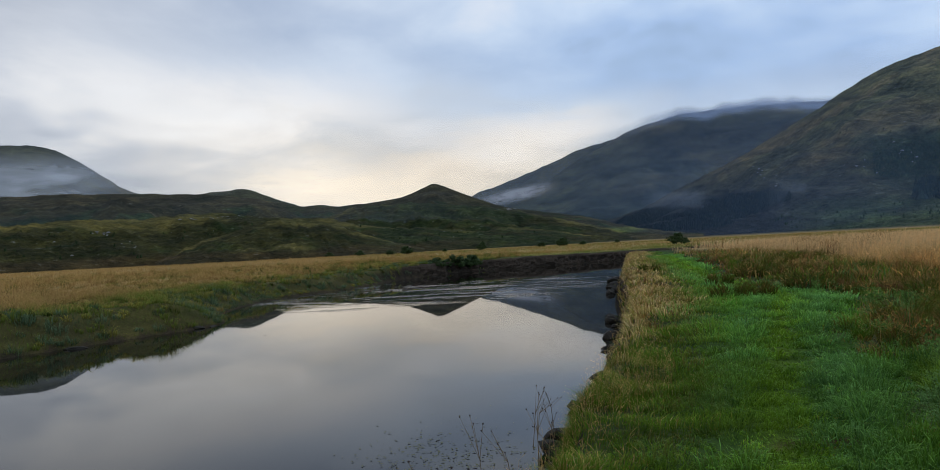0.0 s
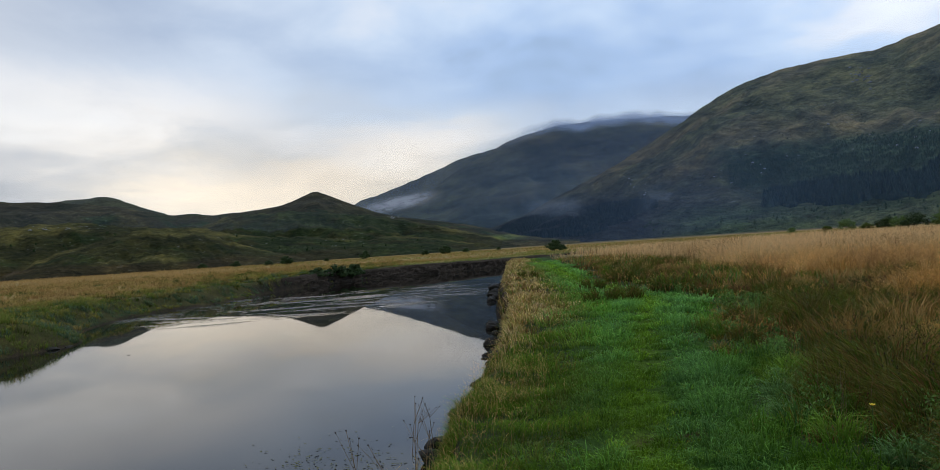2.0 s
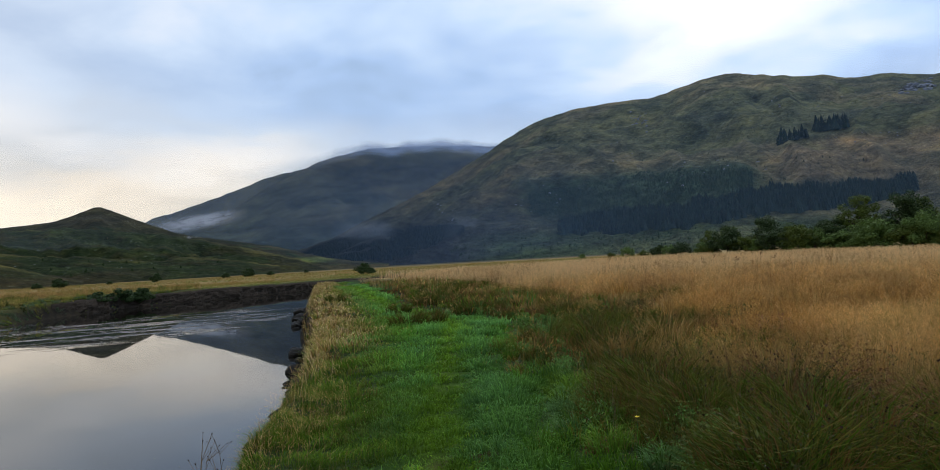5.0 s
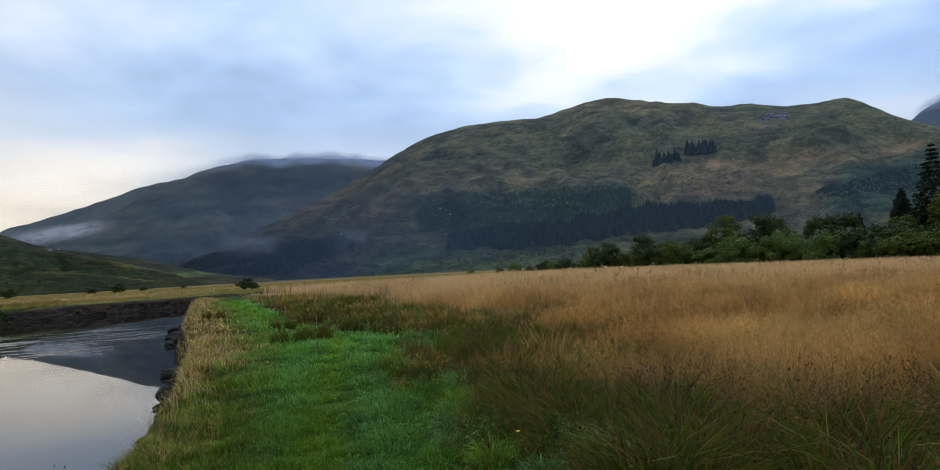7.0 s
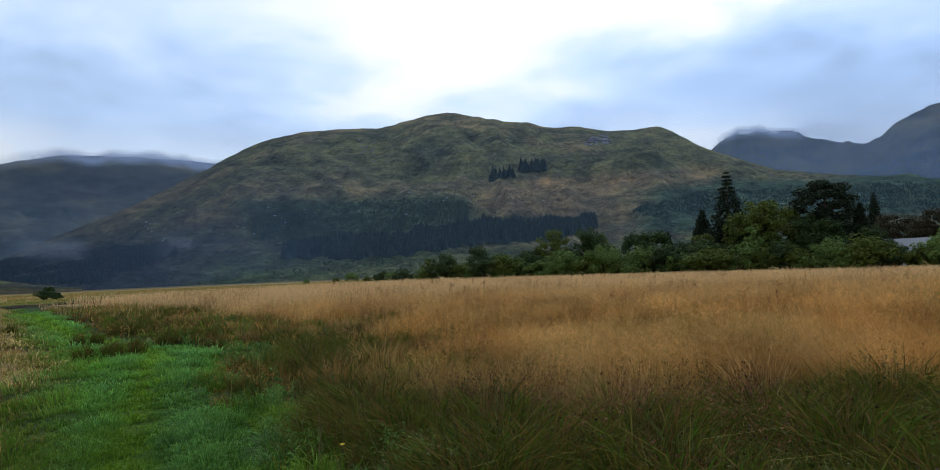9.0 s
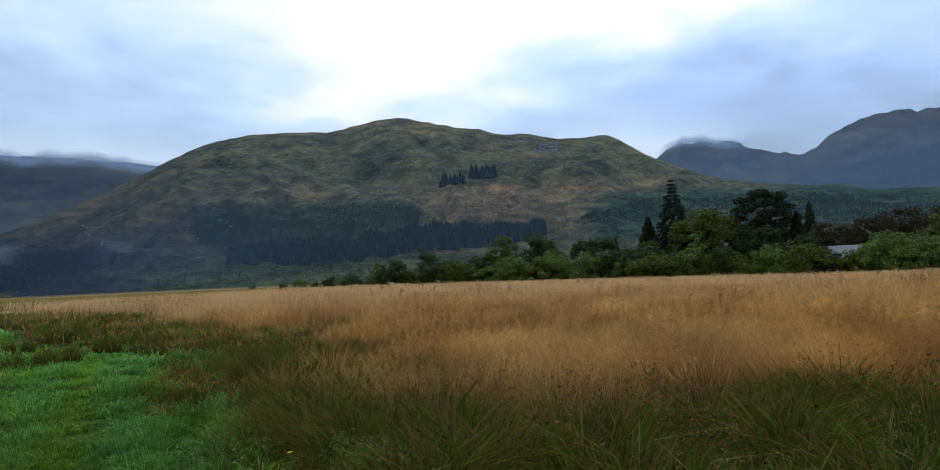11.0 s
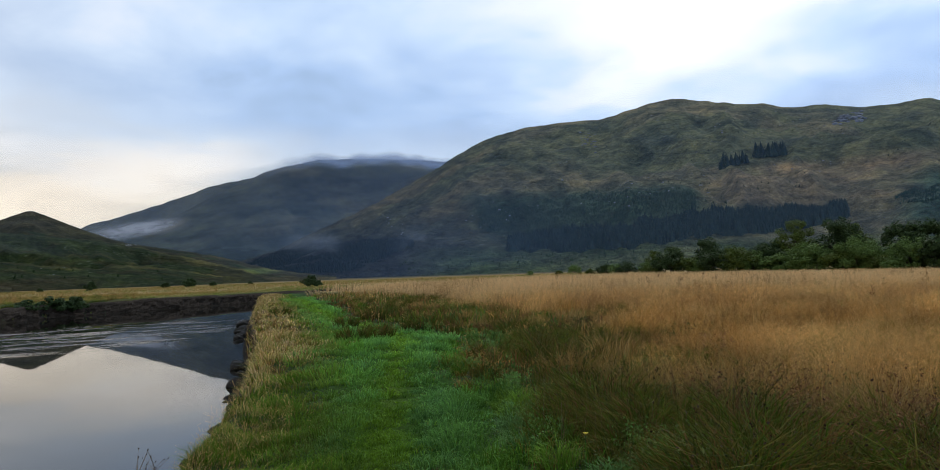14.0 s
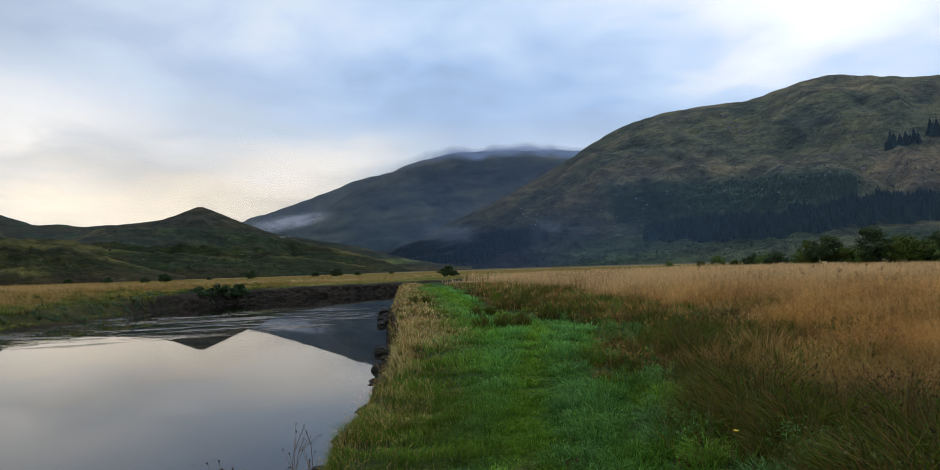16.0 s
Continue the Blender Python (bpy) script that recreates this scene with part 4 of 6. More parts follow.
g = np.random.default_rng(31)
for k, az in enumerate(np.arange(43.0, 98, 1.2)):
    size = np.interp(az, [43, 46, 52, 66, 84, 110], [0.65, 0.95, 1.1, 1.12, 1.1, 1.1]) * g.uniform(0.75, 1.2) * (0.8 if 80 < az < 84.4 else 1.0)
    ob = copy_thing(SCRUB[int(g.integers(5))], pose(*spot(az + g.uniform(-0.5, 0.5), belt_range(az) + g.uniform(0, 5)), 0, 0, g.uniform(0, 360)))
    ob.scale = (size * g.uniform(0.9, 1.3), size, size * g.uniform(0.75, 1.0))
for k, az in enumerate(np.arange(44.5, 98, 1.4)):
    size = np.interp(az, [46, 54, 62, 66, 84, 110], [0.5, 0.95, 1.05, 0.95, 0.9, 1.0]) * g.uniform(0.72, 1.15) * (0.45 if 79.5 < az < 84.4 else 1.0)
    ob = copy_thing(TALL[int(g.integers(3))] if k % 3 else SCRUB[int(g.integers(5))], pose(*spot(az + g.uniform(-0.5, 0.5), belt_range(az) + g.uniform(7, 16)), 0, 0, g.uniform(0, 360)))
    ob.scale = (size * 1.05, size, size)


for az, r, size in [(37.6, 168, 0.30), (38.9, 165, 0.42), (40.2, 160, 0.36), (41.4, 158, 0.5), (42.3, 152, 0.42), (35.2, 175, 0.26)]:
    ob = copy_thing(SCRUB[int(g.integers(5))], pose(*spot(az, r), 0, 0, 90 * az))
    ob.scale = (size * 1.3, size * 1.1, size)


def stand(ob, az, r, turn=0, size=1.0):
    ob.matrix_basis = pose(*spot(az, r), 0, 0, turn)
    ob.scale = (size, size, size)
    return ob


stand(make_conifer("conifer", "tall dark narrow spruce above the scrub", 20.0, 14.0, 201, PINE_LEAF), 69.9, 138)
stand(make_conifer("conifer", "dark leaning spruce beside the broadleaf tree", 13.0, 9.0, 202, PINE_LEAF), 67.9, 142)
stand(make_broadleaf("broadleaf_tree", "large rounded yellow-green broadleaf tree", "tree", 14.0, 14.5, 1.0, OAK_LEAF, 203, 0.42, 120, 130), 72.3, 132)
stand(make_broadleaf("broadleaf_tree", "slim grey-green young tree before the larger crowns", "tree", 8.2, 3.6, 1.2, WILLOW_LEAF, 209, 0.3, 40, 90), 71.5, 122)
stand(make_pine("pine_tree", "broad dark Scots pine behind the scrub", 15.6, 11.5, 204), 76.7, 134, 30)
stand(make_conifer("conifer", "dark spruce among the trees", 12.0, 9.0, 205, PINE_LEAF), 78.9, 136)
stand(make_conifer("conifer", "dark spruce among the trees", 16.5, 8.0, 206, PINE_LEAF), 79.8, 172)
stand(make_conifer("conifer", "dark spruce among the trees", 13.0, 6.5, 207, PINE_LEAF), 65.2, 160, 0, 0.75)
BROWN_TREE = make_broadleaf("broadleaf_tree", "brown autumn tree in the wood behind the scrub", "tree", 13.5, 11.0, 1.0, BROWN_LEAF, 221, 0.38, 90, 90)
tagged(BROWN_TREE, group="autumn trees")
for k, (az, r, s) in enumerate([(81.0, 164, 0.86), (83.4, 160, 0.9), (85.6, 158, 1.0), (88.0, 152, 0.95), (91.5, 155, 1.05), (95, 150, 1.0)]):
    ob = stand(BROWN_TREE, az, r) if k == 0 else copy_thing(BROWN_TREE, pose(*spot(az, r), 0, 0, 77 * k))
    ob.scale = (s * 1.05, s * 1.05, s)

# single bushes on the far bank and the left-hand field
BUSH = make_broadleaf("thorn_bush", "small dark thorn bush standing in the meadow", "bush", 2.4, 3.0, 0.1, DARK_LEAF, 301, 0.26, 34, 70)
stand(BUSH, 0.95, 190)
tagged(BUSH, group="bushes in the meadow")
for az, r, s in [(6.0, 190, 0.7), (7.7, 190, 1.15), (9.4, 200, 0.6), (-5.4, 180, 1.1), (-6.8, 180, 0.7), (-9.3, 200, 0.8), (-11.8, 210, 0.8), (16.9, 118, 0.9), (17.5, 116, 0.5), (12.2, 210, 0.5), (-2.2, 200, 0.5)]:
    ob = copy_thing(BUSH, pose(*spot(az, r), 0, 0, az * 40))
    ob.scale = (s * 1.25, s, s * 0.9)
for az, r, s, label in [(-1.4, 64.0, 0.8, "dense dark bush hanging over the river bank"), (-0.1, 65.2, 0.75, "dense dark bush hanging over the river bank"), (-2.9, 62.6, 0.7, "low dark bush on the river bank")]:
    ob = tagged(copy_thing(BUSH, pose(*spot(az, r), 0, 0, az * 80)), label, group="bushes on the bank")
    ob.scale = (s * 1.05, s * 0.9, s * 0.72)
    ob.location.z = -0.55


# ---- distant woods, joined ----
def cone_wood(name, label, places, heights, seed, tint):
    """Close-set forestry spruces, each a ragged double cone."""
    g = np.random.default_rng(seed)
    n, k = len(places), 6
    a = np.arange(k) * 2 * math.pi / k
    v, f = [], []
    off = 0
    for lo, hi, wide in ((0.0, 0.78, 0.30), (0.34, 1.0, 0.19)):
        spin = g.uniform(0, 6.28, (n, 1))
        rad = heights[:, None] * wide * g.uniform(0.7, 1.25, (n, k))
        ring = np.stack([places[:, :1] + rad * np.cos(a + spin), places[:, 1:2] + rad * np.sin(a + spin), places[:, 2:] + heights[:, None] * (lo + g.uniform(-0.05, 0.05, (n, k)))], 2)
        tip = (places + np.stack([g.normal(size=n) * 0.2, g.normal(size=n) * 0.2, heights * hi], 1))[:, None]
        v.append(np.concatenate([ring, tip], 1).reshape(-1, 3))
        i = off + np.arange(n)[:, None] * (k + 1)
        j = np.arange(k)
        f.append(np.stack([i + j, i + (j + 1) % k, np.broadcast_to(i + k, (n, k))], 2).reshape(-1, 3))
        off += n * (k + 1)
    ob = mesh_from(name, np.vstack(v), np.vstack(f), leafy(name + "_needles", 0.05, 0.8, tint))
    return tagged(ob, label, "forest", kind="stuff")


def wood_on(slope, n, az, low, high, seed):
    """Places on a hill between two bearings and between two lines of height (bearing, degrees)."""
    g = np.random.default_rng(seed)
    a = g.uniform(*az, n)
    lo, hi = np.interp(a, *zip(*low)), np.interp(a, *zip(*high))
    ragged = 0.22 * np.minimum(hi - lo, 1.0) * fbm(a * 1.1, a * 0 + seed, 4, seed)
    el = lo + ragged + (hi - lo) * g.uniform(0, 1, n) ** 0.9
    x, y, z = slope.at(a, slope.at_height(a, el))
    return np.stack([x, y, z - 0.5], 1), g


p, g = wood_on(RIGHT_HILL, 6500, (33.4, 59.4), [(33, 1.6), (40, 1.55), (44.5, 1.75), (48.6, 2.25), (54.7, 2.35), (59.4, 3.2)], [(33, 2.3), (38, 3.0), (44.6, 3.2), (48.7, 3.7), (54.8, 3.6), (59.3, 3.9)], 401)
# needle tint lifted and blued: distance haze put into the colour
cone_wood("conifer_plantation", "dark blue-green conifer plantation along the hill foot", p, g.uniform(5, 10, len(p)) * (1 + 0.3 * fbm(p[:, 0] / 30, p[:, 1] / 30, 3, 410)), 402, (0.026, 0.044, 0.040))
p, g = wood_on(RIGHT_HILL, 6500, (11.0, 25.4), [(11, 0.3), (18, 0.35), (21, 0.6), (25.2, 2.2)], [(11, 1.0), (14.5, 2.2), (17.6, 2.75), (22, 2.9), (25.2, 2.7)], 403)
cone_wood("conifer_wood", "dark wood covering the foot of the spur", p, g.uniform(2.4, 4.6, len(p)), 404, (0.026, 0.040, 0.040))
p, g = wood_on(RIGHT_HILL, 5200, (62.5, 90), [(62, 3.9), (75, 3.8), (90, 2.2)], [(62, 4.4), (68, 5.6), (77, 5.2), (90, 4.4)], 405)
cone_wood("conifer_wood", "young spruce wood on the shoulder of the hill", p, g.uniform(1.4, 3.0, len(p)), 406, (0.030, 0.058, 0.042))
p, g = wood_on(RIGHT_HILL, 24, (50.7, 52.8), [(50, 7.45), (53, 7.7)], [(50, 7.8), (53, 8.0)], 407)
q, g2 = wood_on(RIGHT_HILL, 30, (53.4, 55.5), [(53, 8.1), (56, 8.2)], [(53, 8.4), (56, 8.5)], 408)
cone_wood("spruce_clump", "two dark clumps of spruce left on the slope", np.vstack([p, q]), np.r_[g.uniform(6, 17, len(p)), g2.uniform(8, 20, len(q))], 409, (0.020, 0.034, 0.028))
p, g = wood_on(RIGHT_HILL, 3600, (31, 48.8), [(32, 3.2), (48.5, 4.2)], [(32, 5.2), (40, 6.3), (48.5, 6.0)], 411)
cone_wood("young_wood", "sparse young trees on the lower slope", p, g.uniform(1.4, 3.2, len(p)), 412, (0.036, 0.062, 0.040))
p, g = wood_on(RIGHT_HILL, 130, (24, 46), [(24, 0.2), (46, 0.3)], [(24, 1.2), (46, 1.7)], 413)
cone_wood("hill_foot_scrub", "dark scrub dotted along the foot of the hill", p, g.uniform(1.5, 3.2, len(p)), 414, (0.034, 0.058, 0.028))
p, g = wood_on(FRONT_HILL, 110, (-40, 6), [(-40, 0.4), (6, 0.3)], [(-40, 2.8), (-12, 2.4), (6, 0.9)], 415)
cone_wood("bracken_scrub", "dark scrub and bracken clumps on the foothill", p, g.uniform(0.9, 2.2, len(p)), 416, (0.026, 0.042, 0.016))


p, g = wood_on(RIGHT_HILL, 620, (27, 66), [(27, 3.2), (48, 4.6), (66, 6.0)], [(27, 8.0), (34, 10.4), (48, 12.0), (60, 10.2), (66, 9.6)], 417)
cone_wood("hillside_shrubs", "dark shrubs and heather clumps dotted over the grassy hill", p[fbm(p[:, 0] / 70, p[:, 1] / 70, 3, 418) > -0.1], g.uniform(1.2, 3.2, int((fbm(p[:, 0] / 70, p[:, 1] / 70, 3, 418) > -0.1).sum())), 419, (0.040, 0.052, 0.030))


# ---- rocks ----
def boulder(name, label, size, seed, material, group=""):
    g = np.random.default_rng(seed)
    bm = bmesh.new()
    bmesh.ops.create_icosphere(bm, subdivisions=2, radius=1)
    o = Vector(g.uniform(-50, 50, 3))
    for v in bm.verts:
        k = 1 + 0.45 * noise.noise(v.co * 1.1 + o) + 0.18 * noise.noise(v.co * 3 + o)
        v.co = Vector((v.co.x * size[0] * k, v.co.y * size[1] * k, v.co.z * size[2] * k))
    ob = part(name, bm, material)
    return tagged(ob, label, "rock", group)


CRAG = rough_stone("dark_crag", (0.03, 0.035, 0.048), (0.24, 0.25, 0.29), 0.25)


def rock_field(name, label, places, sizes, seed, material=STONE):
    """Many small outcrops, joined."""
    g = np.random.default_rng(seed)
    bm = bmesh.new()
    bmesh.ops.create_icosphere(bm, subdivisions=1, radius=1)
    bm.verts.index_update()
    base = np.array([v.co for v in bm.verts])
    faces = np.array([[v.index for v in f.verts] for f in bm.faces])
    bm.free()
    n = len(places)
    k = g.uniform(0.6, 1.3, (n, len(base), 1))
    v = base[None] * k * (sizes[:, None, None] * np.stack([g.uniform(0.8, 1.9, n), g.uniform(0.6, 1.2, n), g.uniform(0.4, 0.8, n)], 1)[:, None]) + places[:, None]
    f = faces[None] + (np.arange(n) * len(base))[:, None, None]
    ob = mesh_from(name, v.reshape(-1, 3), f.reshape(-1, 3), material)
    return tagged(ob, label, "rocks", kind="stuff")


p1, g1 = wood_on(FRONT_HILL, 60, (-34, 4), [(-34, 0.8), (4, 0.4)], [(-34, 2.9), (-12, 2.6), (4, 1.1)], 421)
p2, g2 = wood_on(FRONT_HILL, 26, (-23.4, -18.5), [(-23, 3.1), (-18, 3.1)], [(-23, 3.4), (-18, 3.4)], 422)
p3, g3 = wood_on(FOOTHILL, 16, (2.7, 3.9), [(2, 2.95), (4, 2.7)], [(2, 3.15), (4, 2.9)], 423)
p4, g4 = wood_on(FRONT_HILL, 12, (-29.2, -27.8), [(-30, 2.0), (-27, 2.0)], [(-30, 2.5), (-27, 2.4)], 424)
rock_field("scattered_rocks", "pale grey rocks scattered over the foothill", np.vstack([p1, p2, p3, p4]) + [0, 0, 0.35], np.r_[g1.uniform(0.15, 0.5, 60), g2.uniform(0.3, 0.7, 26), g3.uniform(0.5, 1.1, 16), g4.uniform(0.3, 0.7, 12)], 425)
p1, g1 = wood_on(RIGHT_HILL, 46, (58.9, 61.3), [(58, 9.9), (62, 10.2)], [(58, 10.5), (62, 11.0)], 426)
# rocks added here to make the dark mark of a gully
p2, g2 = wood_on(RIGHT_HILL, 60, (39.8, 41.2), [(39, 9.6), (42, 9.6)], [(39, 11.2), (42, 11.2)], 427)
rock_field("crag", "grey crags on the hill's upper slope, some standing in for a dark gully", np.vstack([p1, p2]) - [0, 0, 0.4], np.r_[g1.uniform(3.0, 6.5, 46), g2.uniform(1.4, 3.0, 60)], 428, CRAG)

p1, g1 = wood_on(RIGHT_HILL, 420, (22, 64), [(22, 3.2), (46, 5.0), (64, 7.6)], [(22, 5.2), (34, 10.6), (48, 12.4), (64, 10.4)], 429)
keep = fbm(p1[:, 0] / 90, p1[:, 1] / 90, 3, 430) > 0.0
rock_field("outcrops", "small grey outcrops scattered over the hill", p1[keep] + [0, 0, 0.2], g1.uniform(0.6, 1.7, int(keep.sum())), 431)

for k, (x, y, s) in enumerate([(-10.1, 24.5, 0.42), (-10.7, 23.9, 0.32), (-9.7, 25.1, 0.25), (-11.0, 23.4, 0.22), (-12.0, 20.4, 0.34), (-6.6, 21.3, 0.12), (-6.9, 21.0, 0.08)]):
    ob = boulder("river_stone", "dark wet stone lying at the river's edge", (s, s * 0.6, s * 0.26), 500 + k, WET_STONE, "stones at the far shore")
    ob.matrix_basis = pose(x, y, WATER_Z - 0.02, 0, 0, 50 * k)
g = np.random.default_rng(77)
for k in range(34):
    far = g.uniform(0, 1) ** 1.3
    i = int(np.searchsorted(RIGHT_CURVE[:, 1], 7.4 + 34 * far))
    x, y = RIGHT_CURVE[i]
    s = g.uniform(0.07, 0.18) * (1 + 1.0 * far)
    ob = boulder("earth_clod", "dark clod of peaty earth fallen from the bank", (s, s * 1.5, s * 0.75), 530 + k, WET_STONE, "clods below the bank")
    ob.matrix_basis = pose(x - g.uniform(0.05, 0.34), y, WATER_Z + g.uniform(-0.04, 0.07), 0, 0, 70 * k)


# ---- a cottage glimpsed through the trees ----
def build_cottage(az, r, turn):
    root = tagged(new("cottage"), "low white cottage with a pale slate roof half hidden by trees", "house")
    root.matrix_basis = pose(*spot(az, r), 0, 0, turn)
    bm = bmesh.new()
    l, d, h, top = 4.6, 2.8, 2.6, 4.6
    base = [(-l, -d, -0.5), (l, -d, -0.5), (l, d, -0.5), (-l, d, -0.5)]
    lo = [bm.verts.new(p) for p in base]
    hi = [bm.verts.new((p[0], p[1], h)) for p in base]
    gable = [bm.verts.new((-l, 0, top - 0.1)), bm.verts.new((l, 0, top - 0.1))]
    for k in (0, 2):
        bm.faces.new((lo[k], lo[k + 1], hi[k + 1], hi[k]))
    bm.faces.new((lo[1], lo[2], hi[2], gable[1], hi[1]))
    bm.faces.new((lo[3], lo[0], hi[0], gable[0], hi[3]))
    part("wall", bm, plain("white_render", (0.74, 0.74, 0.72), 0.9, 0.08), root)
    slate = plain("weathered_slate", (0.24, 0.25, 0.26), 0.7, 0.2, 6.0)
    bm = bmesh.new()
    for s in (-1, 1):
        p = [(-l - 0.3, s * (d + 0.35), h - 0.25), (l + 0.3, s * (d + 0.35), h - 0.25), (l + 0.3, 0, top + 0.02), (-l - 0.3, 0, top + 0.02)]
        a, b = [bm.verts.new(q) for q in p], [bm.verts.new((q[0], q[1], q[2] + 0.16)) for q in p]
        for f in ((a[0], a[1], a[2], a[3]), (b[3], b[2], b[1], b[0]), (a[0], b[0], b[1], a[1]), (a[1], b[1], b[2], a[2]), (a[2], b[2], b[3], a[3]), (a[3], b[3], b[0], a[0])):
            bm.faces.new(f)
    part("roof", bm, slate, root)
    bm = bmesh.new()
    bmesh.ops.create_cube(bm, size=1, matrix=Matrix.Translation((l - 0.6, 0, top + 0.4)) @ Matrix.Diagonal((0.7, 0.6, 1.5, 1)))
    part("chimney", bm, plain("chimney_render", (0.5, 0.5, 0.48), 0.9), root)
    dark = plain("dark_glass", (0.03, 0.035, 0.04), 0.15, 0.1)
    for x in (-2.6, 2.4):
        bm = bmesh.new()
        bmesh.ops.create_cube(bm, size=1, matrix=Matrix.Translation((x, -d, 1.4)) @ Matrix.Diagonal((1.0, 0.1, 1.1, 1)))
        part("window", bm, dark, root)
    return root


build_cottage(82.2, 142, -78).scale = (1.12, 1.12, 1.08)
far_cottage = build_cottage(66.5, 205, -60)
far_cottage.scale = (0.5, 0.5, 0.5)
far_cottage.location.z = 3.2

# ---- grass ----


def grow(name, label, x, y, high, wide, root, tip, lean=0.35, lean_to=None, head=0.0, bend=0.62, sink=0.03, simple=False, seed=1, z=None, material=None):
    """One object of many blades: each bends at a knee, and may carry a seed head (head: its width in blade widths)."""
    g = np.random.default_rng(seed)
    n = len(x)
    z = ground_z(x, y) - sink if z is None else z
    a = g.uniform(0, 6.2832, n)
    to = g.uniform(0, 6.2832, n) if lean_to is None else lean_to + g.normal(0, 0.5, n)
    k = np.abs(g.normal(0, lean, n)) if lean_to is None else lean * g.uniform(0.4, 1.2, n)
    b = np.stack([x, y, z], 1)
    side = np.stack([np.cos(a), np.sin(a), np.zeros(n)], 1) * (wide / 2)[:, None]
    way = np.stack([np.cos(to), np.sin(to), np.zeros(n)], 1)
    hm = high * bend
    mid = b + way * (k * hm * 0.45)[:, None] + np.array([0, 0, 1]) * hm[:, None]
    end = b + way * (k * high)[:, None] + np.array([0, 0, 1]) * (high * np.clip(1 - 0.35 * k**2, 0.25, 1))[:, None]
    # colour climbs from root to tip; dark roots put shade low in the blades
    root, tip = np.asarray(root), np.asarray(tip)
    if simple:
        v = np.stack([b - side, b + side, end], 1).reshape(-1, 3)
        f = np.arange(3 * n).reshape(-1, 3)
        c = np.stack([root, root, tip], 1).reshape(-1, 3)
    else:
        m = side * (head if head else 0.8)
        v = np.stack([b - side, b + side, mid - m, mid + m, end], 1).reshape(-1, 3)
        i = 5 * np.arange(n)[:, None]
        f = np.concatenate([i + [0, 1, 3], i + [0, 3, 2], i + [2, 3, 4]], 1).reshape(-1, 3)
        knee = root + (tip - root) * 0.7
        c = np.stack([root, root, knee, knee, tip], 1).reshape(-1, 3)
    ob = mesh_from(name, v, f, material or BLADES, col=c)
    return tagged(ob, label, "grass", kind="stuff")


def tussocks(name, label, x, y, size, kinds, field, per, wide, seed, lean=0.7):
    """Separate tufts of blades fanning out from a common root, one colour kind to a tuft."""
    g = np.random.default_rng(seed)
    n = len(x)
    root, tip = pick_by(g, field, kinds, 0.7)
    tip = tip * g.uniform(0.75, 1.3, (n, 1))
    a, q = g.uniform(0, 6.2832, (n, per)), np.sqrt(g.uniform(0, 1, (n, per)))
    spread = size[:, None] * 0.5 * q
    px, py = (x[:, None] + np.cos(a) * spread).ravel(), (y[:, None] + np.sin(a) * spread).ravel()
    high = (size[:, None] * (1.05 - 0.4 * q) * g.uniform(0.6, 1.15, (n, per))).ravel()
    k = np.repeat(np.arange(n), per)
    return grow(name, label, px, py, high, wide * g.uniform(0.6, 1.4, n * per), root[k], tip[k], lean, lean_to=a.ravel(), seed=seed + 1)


def scatter(r, az, density, seed):
    """Even random places between two distances and two bearings."""
    g = np.random.default_rng(seed)
    n = int(density * math.radians(az[1] - az[0]) * (r[1] ** 2 - r[0] ** 2) / 2)
    q = np.sqrt(g.uniform(r[0] ** 2, r[1] ** 2, n))
    x, y = polar(g.uniform(*az, n), q)
    return x, y, q, g


def pick(g, n, kinds):
    """A colour for each of n blades, from (share, root, tip) kinds."""
    share = np.array([k[0] for k in kinds], float)
    i = g.choice(len(kinds), n, p=share / share.sum())
    return np.array([k[1] for k in kinds])[i], np.array([k[2] for k in kinds])[i]


# root and tip colour of each kind; roots darkened as shade deep in the grass
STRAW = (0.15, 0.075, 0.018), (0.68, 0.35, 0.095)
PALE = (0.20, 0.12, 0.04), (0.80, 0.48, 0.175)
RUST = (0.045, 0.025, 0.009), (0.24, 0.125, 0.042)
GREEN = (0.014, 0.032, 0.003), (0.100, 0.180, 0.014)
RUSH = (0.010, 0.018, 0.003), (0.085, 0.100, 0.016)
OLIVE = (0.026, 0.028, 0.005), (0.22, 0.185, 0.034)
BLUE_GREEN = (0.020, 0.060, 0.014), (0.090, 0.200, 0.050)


def pick_by(g, field, kinds, jitter=0.35):
    """As pick(), but neighbours share a kind: field (about -1 to 1) chooses along the list."""
    share = np.cumsum([k[0] for k in kinds], dtype=float)
    u = np.clip(0.5 + 0.55 * field + g.normal(0, jitter * 0.5, len(field)), 0, 0.9999)
    i = np.searchsorted(share / share[-1], u)
    return np.array([k[1] for k in kinds])[i], np.array([k[2] for k in kinds])[i]


def zones(x, y):
    """Share of green growth (against dry grass) right of the path."""
    n1 = fbm(x * 0.35, y * 0.35, 3, 21)
    off = x - path_right(y) + 1.6 * n1 - np.interp(y, [7, 20], [0.0, 2.2])
    near_path = 1 - smooth(off, 2.0, 6.0)
    near_eye = 1 - smooth(np.hypot(x, y) + 1.5 * n1, 6.6, 9.4)
    return np.maximum(near_path, near_eye)


